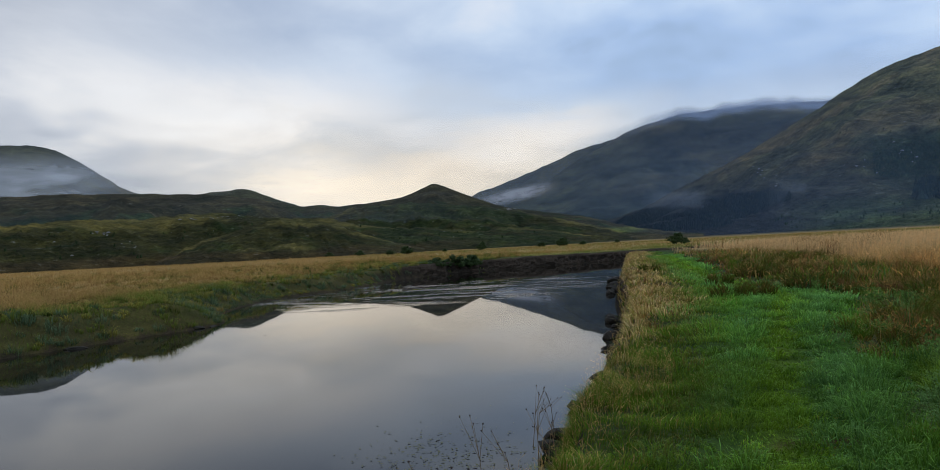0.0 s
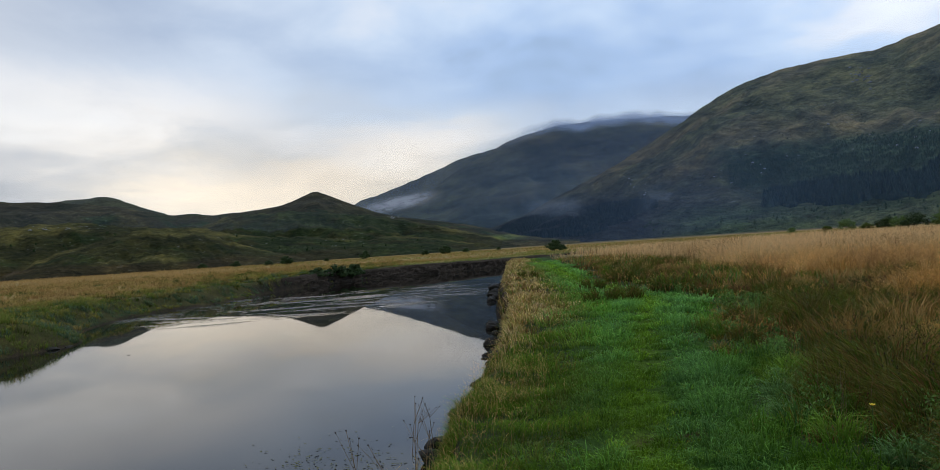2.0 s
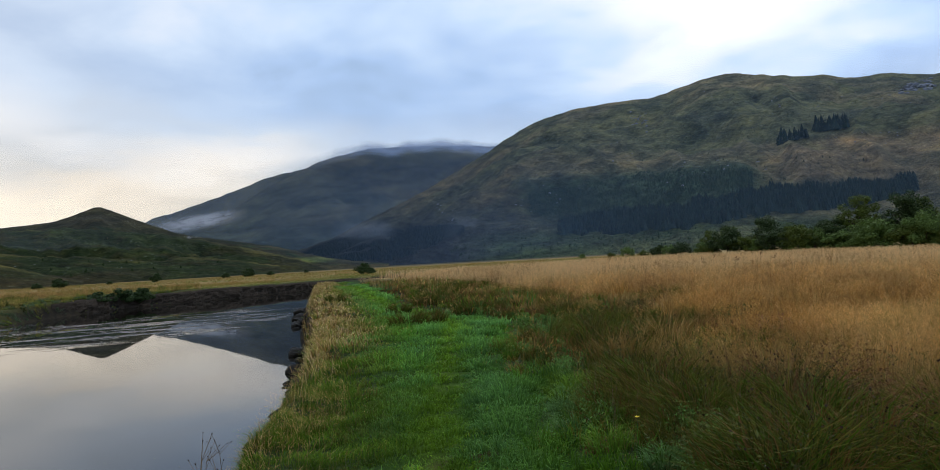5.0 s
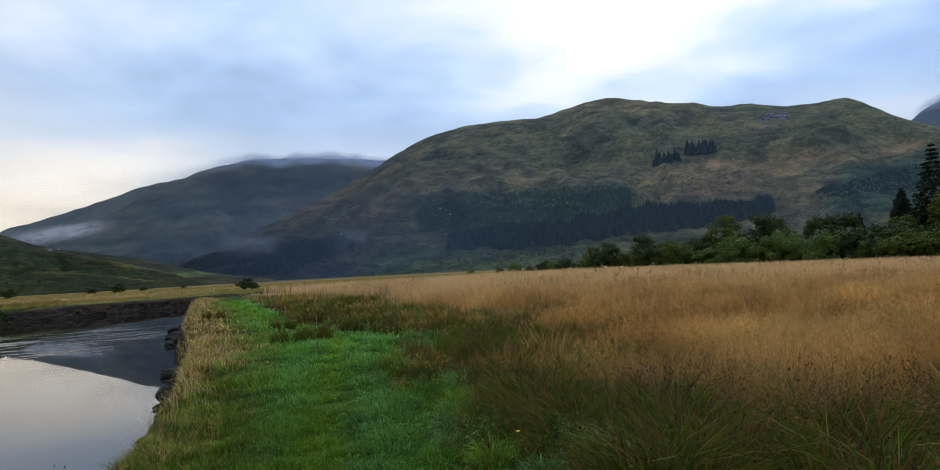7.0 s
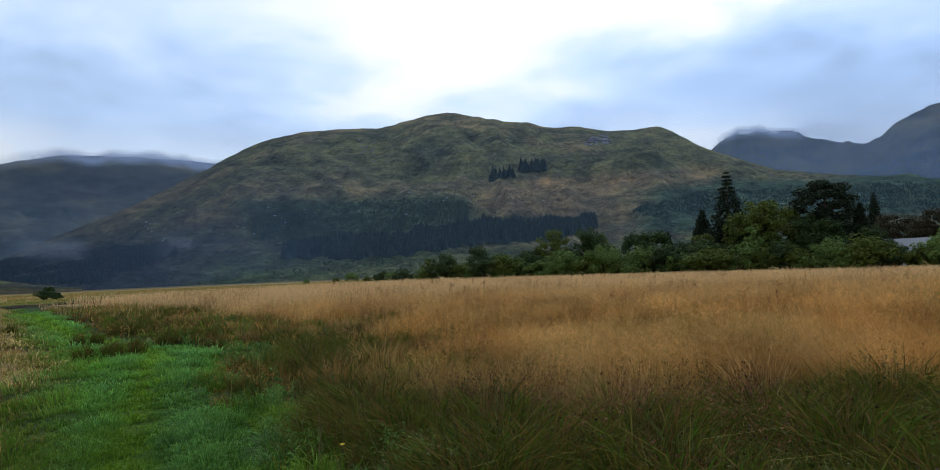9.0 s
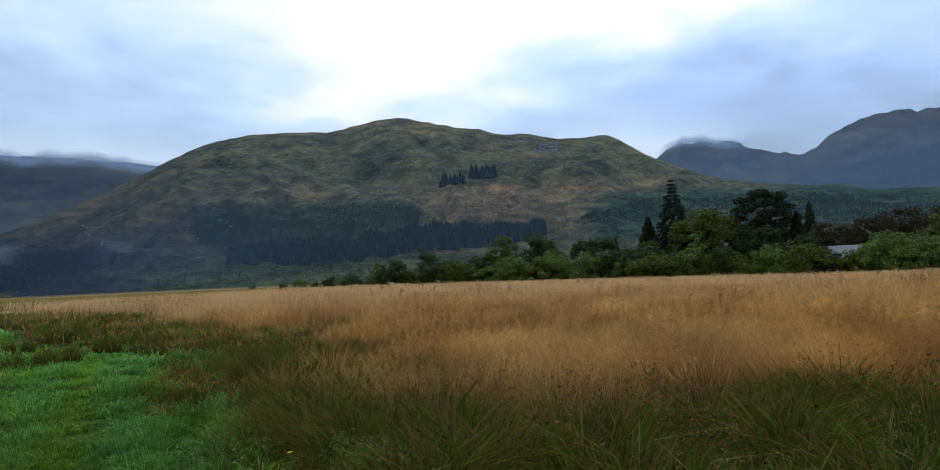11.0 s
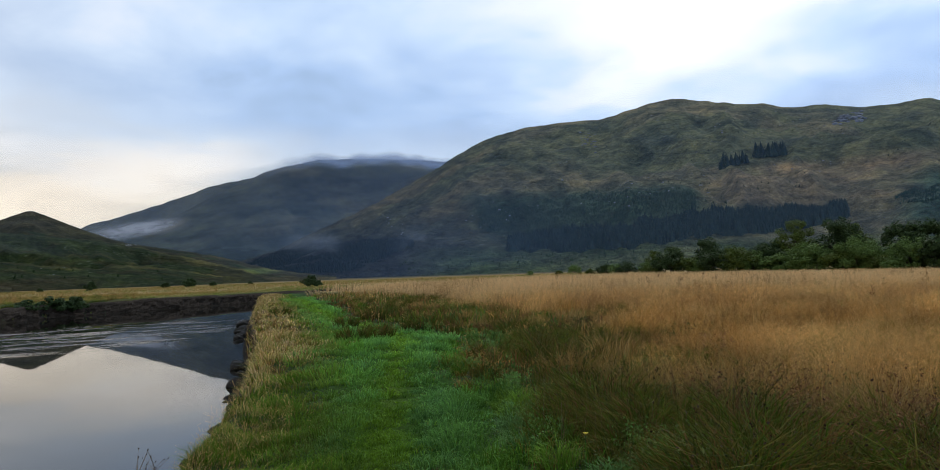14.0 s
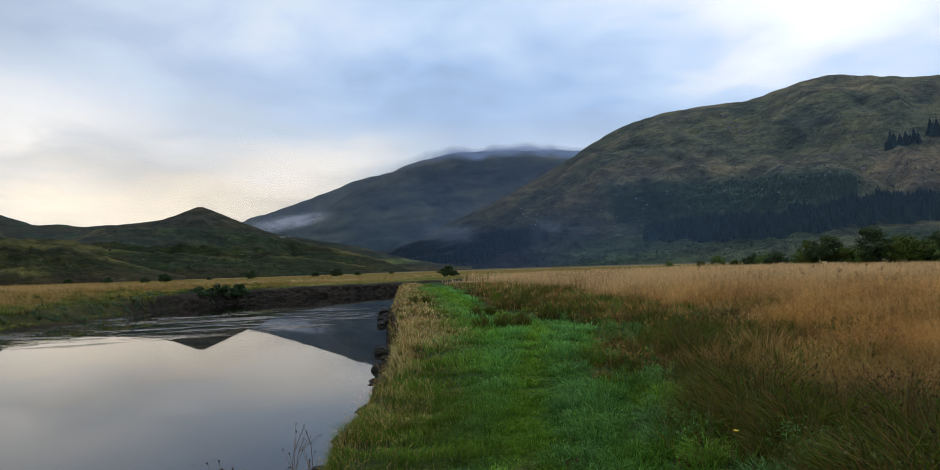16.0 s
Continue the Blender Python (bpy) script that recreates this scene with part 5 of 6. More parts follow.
def plumes(name, label, x, y, high, wide, root, tip, lean, wisps, seed, thin=0.5):
    """Thin stems, each with a loose feathery plume of fine branches at its top."""
    g = np.random.default_rng(seed)
    n = len(x)
    b = np.stack([x, y, ground_z(x, y) - 0.03], 1)
    to = g.normal(0.6, 1.1, n)
    k = np.abs(g.normal(0, lean, n))
    end = b + np.stack([np.cos(to) * k * high, np.sin(to) * k * high, high * np.clip(1 - 0.3 * k**2, 0.4, 1)], 1)
    a = g.uniform(0, 6.2832, n)
    side = np.stack([np.cos(a), np.sin(a), 0 * a], 1) * (wide / 2)[:, None]
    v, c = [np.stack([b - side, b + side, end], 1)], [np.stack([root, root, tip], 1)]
    for j in range(wisps):
        s = g.uniform(0.60, 0.97, n)[:, None]
        o = b + (end - b) * s
        d = g.normal(size=(n, 3)) * [0.10, 0.10, 0.04] + [0, 0, 0.10]
        d = d * (high * g.uniform(0.6, 1.4, n))[:, None]
        q = np.cross(d, g.normal(size=(n, 3)))
        q = q / (np.linalg.norm(q, axis=1)[:, None] + 1e-9) * (wide * thin)[:, None]
        v.append(np.stack([o - q * 0.4, o + d * 0.6 + q, o + d], 1))
        c.append(np.stack([tip * 0.8, tip, tip * 1.1], 1))
    v, c = np.stack(v, 1).reshape(-1, 3), np.stack(c, 1).reshape(-1, 3)
    return tagged(mesh_from(name, v, np.arange(len(v)).reshape(-1, 3), SOFT_BLADES, col=c), label, "grass", kind="stuff")


def dry_field(r, az, density, wide, name, wisps, seed):
    x, y, q, g = scatter(r, az, density, seed)
    dr = right_land(x, y)
    green = zones(x, y)
    patch, clump = fbm(x * 0.22, y * 0.3, 3, 91), fbm(x * 0.9, y * 0.9, 3, 92)
    keep = (dr > 0.6) & (x > path_right(y) + 0.2) & (g.uniform(size=len(x)) > green * (1.0 - 0.35 * clump * smooth(q, 6.5, 9.5)) + 0.25 * smooth(-clump, 0.1, 0.7)) & (q < belt_range(np.degrees(np.arctan2(x, y))) - 1)
    x, y, green, patch, clump = x[keep], y[keep], green[keep], patch[keep], clump[keep]
    n = len(x)
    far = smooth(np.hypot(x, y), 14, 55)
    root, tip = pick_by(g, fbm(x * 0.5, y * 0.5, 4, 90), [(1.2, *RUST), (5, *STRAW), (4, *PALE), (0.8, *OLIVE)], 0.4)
    # with distance tips go paler and roots come nearer the tip colour
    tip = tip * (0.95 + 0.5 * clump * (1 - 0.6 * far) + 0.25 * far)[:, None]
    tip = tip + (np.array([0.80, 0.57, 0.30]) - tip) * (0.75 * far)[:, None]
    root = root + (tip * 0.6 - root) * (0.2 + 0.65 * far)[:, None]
    rusty = g.uniform(size=n) < smooth(patch, 0.3, 0.7) * 0.5
    root[rusty], tip[rusty] = np.array(RUST[0]), np.array(RUST[1])
    high = g.uniform(0.5, 0.95, n) * (0.84 + 0.16 * far) * (1 - 0.45 * green) * (1 + 0.14 * patch + 0.16 * clump)
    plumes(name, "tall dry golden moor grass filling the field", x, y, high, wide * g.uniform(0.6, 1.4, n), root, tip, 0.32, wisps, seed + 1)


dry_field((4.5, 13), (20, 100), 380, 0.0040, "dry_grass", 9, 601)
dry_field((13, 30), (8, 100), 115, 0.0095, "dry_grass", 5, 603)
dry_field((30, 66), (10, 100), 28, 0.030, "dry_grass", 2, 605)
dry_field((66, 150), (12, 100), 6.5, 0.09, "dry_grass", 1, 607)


def green_edge(r, az, density, wide, seed, tall):
    """Rushes, coarse green grass and dead stems between the path and the dry field."""
    x, y, q, g = scatter(r, az, density, seed)
    green = zones(x, y)
    off = x - path_right(y)
    keep = (right_land(x, y) > 0.5) & (off > -0.15) & (g.uniform(size=len(x)) < 0.15 + green)
    x, y, off, green = x[keep], y[keep], off[keep], green[keep]
    n = len(x)
    patch, clump = fbm(x * 0.5, y * 0.5, 3, 93), fbm(x * 1.3, y * 1.3, 2, 94)
    root, tip = pick_by(g, fbm(x * 0.9, y * 0.9, 4, 95), [(3.2, *RUST), (0.5, *STRAW), (3, *RUSH), (2.0, *OLIVE), (2.6, *GREEN), (1.2, *BLUE_GREEN)], 0.5)
    rusty = g.uniform(size=n) < smooth(patch, 0.0, 0.6) * 0.6 * smooth(np.hypot(x, y), 5, 7)
    root[rusty], tip[rusty] = np.array(RUST[0]), np.array(RUST[1])
    # tips darkened where the clumps are low: shade of the hollows put into colour
    tip = tip * (0.95 * np.clip(1 + 0.85 * clump, 0.28, 1.7) * (1 + 0.3 * smooth(np.hypot(x, y), 10, 18)))[:, None]
    dead = g.uniform(size=n) < 0.02
    tip[dead] = np.array(PALE[1])
    high = np.clip(0.06 + 0.34 * smooth(off, -0.2, 1.5) + 0.26 * clump * smooth(off, 0, 1.0), 0.05, 0.8) * tall * (1 - 0.2 * smooth(y, 11, 16)) * g.uniform(0.5, 1.25, n)
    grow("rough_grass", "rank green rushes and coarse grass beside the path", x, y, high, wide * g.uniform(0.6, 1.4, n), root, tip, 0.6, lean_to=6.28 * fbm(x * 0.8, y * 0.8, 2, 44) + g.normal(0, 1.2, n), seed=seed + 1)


green_edge((3.6, 9), (20, 100), 800, 0.0055, 611, 0.55)
green_edge((9, 20), (10, 100), 250, 0.010, 613, 0.6)
green_edge((20, 62), (8, 60), 45, 0.026, 615, 0.95)
green_edge((0.3, 3.6), (-180, 180), 150, 0.008, 617, 0.8)


def rough_tufts(r, az, density, per, wide, seed):
    x, y, q, g = scatter(r, az, density, seed)
    keep = (right_land(x, y) > 0.7) & (x > path_right(y) + 0.05) & (g.uniform(size=len(x)) < 0.1 + 1.2 * zones(x, y))
    x, y = x[keep], y[keep]
    size = np.clip(0.14 + 0.30 * smooth(x - path_right(y), 0, 1.3), 0.08, 0.6) * g.uniform(0.6, 1.35, len(x))
    tussocks("rough_tufts", "tufts of lush green, rusty and straw-coloured grass", x, y, size, [(3, *RUST), (1.2, (0.12, 0.08, 0.025), (0.42, 0.28, 0.09)), (2, *RUSH), (2, *OLIVE), (4, *GREEN), (1, *BLUE_GREEN)], 0.9 * fbm(x * 0.7, y * 0.7, 3, 86), per, wide, seed)


rough_tufts((3.6, 9), (22, 100), 5, 60, 0.006, 651)
rough_tufts((9, 20), (14, 80), 3.2, 44, 0.011, 653)
rough_tufts((20, 45), (10, 48), 0.9, 36, 0.026, 655)


RUSH_SPOTS = []


def rank_clumps(r, az, density, per, wide, seed):
    """Large separate clumps beside the path: lush grass, dark rushes, rust-brown dead growth, straw."""
    x, y, q, g = scatter(r, az, density, seed)
    off = x - path_right(y)
    keep = (right_land(x, y) > 0.7) & (off > 0.15) & (g.uniform(size=len(x)) < 0.06 + 1.1 * zones(x, y))
    x, y, q, off = x[keep], y[keep], q[keep], off[keep]
    n = len(x)
    u = 0.25 + 0.16 * np.minimum(off, 4) + 0.42 * fbm(x * 0.30, y * 0.30, 2, 61) + g.normal(0, 0.10, n) - 0.25 * (1 - smooth(q, 4.2, 6.0)) - 0.5 * (1 - smooth(off, 0.35, 1.0))
    # near-black roots put the shade inside each clump into its colour
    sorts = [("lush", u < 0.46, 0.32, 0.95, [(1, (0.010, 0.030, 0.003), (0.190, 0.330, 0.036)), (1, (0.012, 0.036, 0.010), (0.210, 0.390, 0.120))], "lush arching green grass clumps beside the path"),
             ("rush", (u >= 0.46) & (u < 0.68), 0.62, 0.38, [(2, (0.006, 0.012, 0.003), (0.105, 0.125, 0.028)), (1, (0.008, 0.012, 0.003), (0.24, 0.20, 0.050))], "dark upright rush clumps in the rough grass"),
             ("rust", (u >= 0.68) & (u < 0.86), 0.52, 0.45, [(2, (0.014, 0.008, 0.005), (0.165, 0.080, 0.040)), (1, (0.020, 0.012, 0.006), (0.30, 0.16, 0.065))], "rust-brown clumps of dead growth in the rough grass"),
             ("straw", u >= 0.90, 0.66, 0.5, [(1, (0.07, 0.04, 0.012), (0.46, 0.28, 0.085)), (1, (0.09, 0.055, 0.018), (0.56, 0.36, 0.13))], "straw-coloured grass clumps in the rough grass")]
    for k, (kind, mask, high, lean, kinds, label) in enumerate(sorts):
        m = int(mask.sum())
        size = high * g.uniform(0.7, 1.3, m) * np.interp(off[mask], [0, 1.2], [0.75, 1.0]) * np.interp(y[mask], [11, 16], [1, 0.7])
        if kind == "rush" and r[1] < 25:
            RUSH_SPOTS.extend(zip(x[mask], y[mask], size / 0.72))
            continue
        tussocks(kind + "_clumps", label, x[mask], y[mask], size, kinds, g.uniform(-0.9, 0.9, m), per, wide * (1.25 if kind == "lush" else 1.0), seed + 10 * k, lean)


rank_clumps((3.7, 9), (20, 92), 5.0, 210, 0.0065, 1001)
rank_clumps((9, 20), (12, 80), 2.8, 140, 0.012, 1101)
rank_clumps((20, 46), (10, 50), 0.5, 80, 0.024, 1201)


def herbs(r, az, density, per, leaf, seed):
    """Leafy stems, dock seed and pale fluff among the clumps, in separate stands."""
    x, y, q, g = scatter(r, az, density, seed)
    off = x - path_right(y)
    keep = (right_land(x, y) > 0.7) & (off > 0.3) & (g.uniform(size=len(x)) < 1.1 * zones(x, y))
    x, y, off = x[keep], y[keep], off[keep]
    n = len(x)
    u = 0.17 * np.minimum(off, 2.6) + 0.5 * fbm(x * 0.35, y * 0.35, 2, 64) + g.normal(0, 0.15, n) - 0.15 * (1 - smooth(np.hypot(x, y), 5, 7.5))
    tint = np.where((u < 0.35)[:, None], (0.110, 0.200, 0.045), np.where((u < 0.66)[:, None], (0.090, 0.100, 0.030), (0.190, 0.095, 0.045)))
    tint = tint * g.uniform(0.6, 1.5, (n, 1))
    high = np.where(u < 0.35, 0.28, 0.50) * g.uniform(0.65, 1.25, n) * np.interp(y, [11, 16], [1, 0.7])
    stem = g.integers(0, 9, (n, per))
    a = 6.2832 * stem / 9 + g.uniform(0, 6.28, (n, 1))
    f = g.uniform(0.15, 1.0, (n, per)) ** 0.7
    reach = (0.06 + 0.05 * stem % 4 * 0.5 + 0.22 * f) * high[:, None]
    c = np.stack([x[:, None] + np.cos(a) * reach, y[:, None] + np.sin(a) * reach, ground_z(x, y)[:, None] + high[:, None] * f], 2).reshape(-1, 3)
    c = c + g.normal(size=c.shape) * 0.018
    m = len(c)
    col = np.repeat(tint, per, 0) * g.uniform(0.7, 1.35, (m, 1))
    pale = g.uniform(size=m) < 0.05
    col[pale] = (0.40, 0.36, 0.27)
    d = g.normal(size=(m, 3)) + [0, 0, 0.4]
    d /= np.linalg.norm(d, axis=1)[:, None]
    w = np.cross(d, g.normal(size=(m, 3)))
    w /= np.linalg.norm(w, axis=1)[:, None] + 1e-9
    s = (leaf * g.uniform(0.5, 1.4, m) * np.where(pale, 0.4, 1))[:, None]
    quad = np.stack([c - d * s * 0.5, c + w * s * 0.22, c + d * s * 0.6, c - w * s * 0.22], 1).reshape(-1, 3)
    ob = mesh_from("leafy_weeds", quad, np.arange(4 * m).reshape(-1, 4), BLADES, col=np.repeat(col, 4, 0))
    tagged(ob, "leafy green and rust-brown weeds among the rough grass", "weed", kind="stuff")


herbs((3.7, 9.5), (22, 92), 5.0, 190, 0.026, 1401)
herbs((9.5, 20), (14, 75), 2.2, 120, 0.048, 1403)


def field_clumps(r, az, density, per, wide, seed):
    """Thicker clumps standing out of the dry field."""
    x, y, q, g = scatter(r, az, density, seed)
    keep = (right_land(x, y) > 1) & (x > path_right(y) + 1.0) & (zones(x, y) < 0.75) & (fbm(x * 0.25, y * 0.25, 3, 65) > -0.35)
    x, y, q = x[keep], y[keep], q[keep]
    size = g.uniform(0.5, 0.86, len(x))
    tussocks("straw_clumps", "thick golden clumps in the dry field", x, y, size, [(1.2, (0.06, 0.034, 0.012), (0.32, 0.165, 0.055)), (3, (0.14, 0.07, 0.018), (0.66, 0.34, 0.090)), (3, (0.17, 0.10, 0.032), (0.84, 0.50, 0.18)), (1, (0.03, 0.035, 0.008), (0.20, 0.18, 0.045))], 0.7 * fbm(x * 0.4, y * 0.4, 3, 67) + g.normal(0, 0.35, len(x)), per, wide, seed + 1, 0.42)


field_clumps((6.0, 14), (30, 98), 2.2, 90, 0.0055, 1501)
field_clumps((14, 34), (16, 98), 0.9, 60, 0.012, 1503)


def tread_line(y):
    """Where feet have worn the path."""
    return np.interp(y, [-2, 4.5, 5.9, 9.1, 15.7, 27, 50], [0.4, 2.0, 2.55, 4.05, 7.2, 8.9, 14.5])


def path_tufts(r, az, density, per, wide, seed, size):
    """Matted tufts of the path: fresh green, dewy blue-green beside the tread, yellow-green on it."""
    x, y, q, g = scatter(r, az, density, seed)
    lo, hi = path_left(y), path_right(y)
    keep = (x > lo + g.uniform(-0.5, 0.5, len(x))) & (x < hi + g.uniform(-0.2, 0.35, len(x))) & (right_land(x, y) > 0.3)
    x, y, lo, hi = x[keep], y[keep], lo[keep], hi[keep]
    n = len(x)
    t = (x - tread_line(y)) / (0.8 + 0.03 * y)
    tip = np.tile((0.150, 0.320, 0.022), (n, 1)) * (1 + 0.3 * fbm(x * 0.8, y * 0.8, 3, 62))[:, None]
    dew = 0.75 * np.exp(-((t - 0.55) / 0.36) ** 2) + 0.55 * np.exp(-((t + 0.5) / 0.3) ** 2) + 0.5 * smooth(fbm(x * 0.9, y * 0.6, 3, 95), 0.0, 0.8) + 0.25 * smooth(y, 9, 13)
    tip = blend(tip, (0.205, 0.440, 0.130), np.clip(dew, 0, 1) * g.uniform(0.4, 1.0, n))
    worn = np.exp(-(t / 0.26) ** 2)
    tip = blend(tip, (0.245, 0.400, 0.026), 0.7 * worn)
    dry = smooth(lo + 0.75 - x, 0, 0.8) * g.uniform(0, 1, n)
    tip = blend(tip, (0.22, 0.19, 0.045), dry)
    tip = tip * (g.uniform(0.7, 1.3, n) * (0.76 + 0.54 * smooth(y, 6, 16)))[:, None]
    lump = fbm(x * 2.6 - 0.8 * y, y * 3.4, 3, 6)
    # hollows between the lumps coloured darker, as the shade lying there
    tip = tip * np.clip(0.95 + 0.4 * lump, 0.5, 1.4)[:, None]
    tall = size * g.uniform(0.7, 1.3, n) * (1 - 0.4 * worn) * np.clip(1 + 0.9 * lump, 0.3, 1.8)
    a, f = g.uniform(0, 6.2832, (n, per)), np.sqrt(g.uniform(0, 1, (n, per)))
    flat = 0.85 * tall[:, None] * f
    px, py = (x[:, None] + np.cos(a) * flat * 1.25).ravel(), (y[:, None] + np.sin(a) * flat * 0.8).ravel()
    high = (tall[:, None] * (1.1 - 0.55 * f) * g.uniform(0.6, 1.2, (n, per))).ravel()
    k = np.repeat(np.arange(n), per)
    # roots about a quarter of the tip colour, for shade within the tuft
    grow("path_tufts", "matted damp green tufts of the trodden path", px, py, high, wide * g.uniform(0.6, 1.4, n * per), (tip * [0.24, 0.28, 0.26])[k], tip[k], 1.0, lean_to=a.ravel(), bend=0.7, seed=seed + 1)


path_tufts((3.7, 9), (2, 52), 52, 60, 0.0075, 1301, 0.125)
path_tufts((9, 20), (5, 45), 24, 40, 0.013, 1303, 0.17)
path_tufts((20, 56), (8, 30), 7, 30, 0.03, 1305, 0.19)


def path_grass(r, az, density, wide, seed, high):
    x, y, q, g = scatter(r, az, density, seed)
    lo, hi = path_left(y), path_right(y)
    keep = (x > lo + g.uniform(-0.7, 0.5, len(x))) & (x < hi + 0.1 + np.abs(g.normal(0, 0.35, len(x)))) & (right_land(x, y) > 0.3)
    x, y, lo, hi = x[keep], y[keep], lo[keep], hi[keep]
    n = len(x)
    root, tip = pick(g, n, [(5, (0.030, 0.072, 0.005), (0.145, 0.285, 0.018)), (1.0, *BLUE_GREEN), (0.8, *OLIVE)])
    dew = smooth(fbm(x * 0.9, y * 0.6, 3, 95) + 0.3 * smooth(x, lo + (hi - lo) * 0.55, hi), 0.1, 0.9) * g.uniform(0, 1, n)
    tip = tip + (np.array([0.17, 0.38, 0.13]) - tip) * dew[:, None]
    tread = np.interp(y, [-2, 4.5, 5.9, 9.1, 15.7, 27, 50], [0.4, 2.0, 2.55, 4.05, 7.2, 8.9, 14.5])
    worn = np.exp(-((x - tread) / (0.17 + 0.014 * y)) ** 2)
    tip = tip + (np.array([0.22, 0.36, 0.022]) - tip) * (0.75 * worn * g.uniform(0.6, 1, n))[:, None]
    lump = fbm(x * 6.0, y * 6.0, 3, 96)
    # dark gaps between lumps painted into the tips
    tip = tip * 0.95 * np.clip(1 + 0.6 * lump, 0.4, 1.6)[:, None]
    tall = high * np.clip(1 + 1.1 * lump, 0.3, 2.2) * (1 - 0.3 * worn) * g.uniform(0.6, 1.3, n)
    bare = np.exp(-((x - 2.42) / 0.28) ** 2 - ((y - 4.9) / 0.12) ** 2) * g.uniform(0.3, 1.4, n)
    keep = bare < 0.5
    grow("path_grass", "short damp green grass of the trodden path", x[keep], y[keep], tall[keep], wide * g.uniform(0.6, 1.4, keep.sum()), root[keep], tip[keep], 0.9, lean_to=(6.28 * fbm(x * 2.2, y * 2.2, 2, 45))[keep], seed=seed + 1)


path_grass((3.8, 9), (2, 52), 2600, 0.0085, 621, 0.04)
path_grass((9, 19), (5, 45), 500, 0.015, 623, 0.055)
path_grass((19, 56), (8, 30), 90, 0.03, 625, 0.09)
path_grass((0.2, 3.8), (-180, 180), 700, 0.009, 627, 0.075)


def verge(r, az, density, wide, seed):
    """Straw-tinted grass on the lip of the bank, hanging over the water."""
    x, y, q, g = scatter(r, az, density, seed)
    dr = right_land(x, y)
    inner = path_left(y) - x + 0.25 * fbm(x * 1.2, y * 1.2, 3, 46)
    keep = (inner > g.uniform(-1.3, 0.3, len(x))) & (dr > 0.08) & (y < 75)
    x, y, dr, inner = x[keep], y[keep], dr[keep], inner[keep]
    n = len(x)
    dryness = 1.3 * smooth(inner, -0.9, 1.2) - 1.85 + 1.05 * smooth(y, 7, 15) + 0.5 * fbm(x * 1.1, y * 1.1, 4, 47)
    root, tip = pick_by(g, dryness, [(4, *GREEN), (2.5, *OLIVE), (1.6, (0.10, 0.08, 0.025), (0.30, 0.25, 0.07)), (1.6, (0.15, 0.11, 0.04), (0.56, 0.42, 0.16)), (1.6, (0.20, 0.135, 0.06), (0.62, 0.44, 0.24)), (0.5, *RUST)], 0.6)
    high = np.interp(y, [8, 16], [0.75, 0.9]) * (0.10 + 0.10 * smooth(inner, -0.6, 1.1)) * (1 + 0.7 * fbm(x * 1.8, y * 1.8, 3, 97)) * g.uniform(0.6, 1.4, n)
    tip = tip * ((1.5 + 0.4 * smooth(y, 9, 14)) * np.clip(1 + 0.5 * fbm(x * 3.0, y * 3.0, 3, 49), 0.45, 1.6))[:, None]
    hang = smooth(-dr, -0.55, -0.1)
    grow("verge_grass", "tangled straw and green grass along the river bank", x, y, np.clip(high, 0.05, 0.6), wide * g.uniform(0.6, 1.4, n), root, tip, 0.8, lean_to=np.where(hang > 0.2, math.pi * 0.95, 6.28 * fbm(x * 1.5, y * 1.5, 2, 48)), bend=0.6, seed=seed + 1)
    stem = g.uniform(size=n) < (0.026 + 0.01 * smooth(y, 6, 12)) * smooth(inner, 0.0, 0.9)
    m = int(stem.sum())
    plumes("seeding_grass", "thin pale seeding grass stems on the bank", x[stem], y[stem], g.uniform(0.2, 0.42, m), np.full(m, wide * 0.7), np.tile(OLIVE[0], (m, 1)), np.tile(PALE[1], (m, 1)), 0.4, 5, seed + 3)


verge((3.4, 9), (-20, 40), 3000, 0.0048, 631)
verge((9, 20), (0, 30), 700, 0.010, 633)
verge((20, 80), (5, 24), 80, 0.03, 635)
verge((0.3, 3.4), (-180, 180), 350, 0.008, 637)
x, y = np.array([-0.12, 0.04, 0.2, -0.2]), np.array([4.3, 4.55, 4.25, 4.05])
tussocks("rusty_tufts", "rust-brown dead tufts at the brink of the bank", x, y, np.array([0.42, 0.36, 0.34, 0.3]), [(1, *RUST)], 0 * x, 120, 0.005, 665, 0.6)
x, y, q, g = scatter((3.4, 24), (-20, 32), 3.6, 661)
keep = (right_land(x, y) > 0.25) & (x < path_left(y) - 0.2)
x, y = x[keep], y[keep]
tussocks("bank_tufts", "straw and olive tufts on the lip of the bank", x, y, g.uniform(0.12, 0.26, len(x)) * np.interp(y, [8, 16], [0.8, 1.4]), [(3, *GREEN), (3, *OLIVE), (2, *STRAW), (2, (0.20, 0.135, 0.06), (0.62, 0.44, 0.24)), (1, *RUST)], smooth(y, 7, 16) - 0.75 + 0.6 * fbm(x, y, 3, 85), 56, 0.007, 663, 0.9)


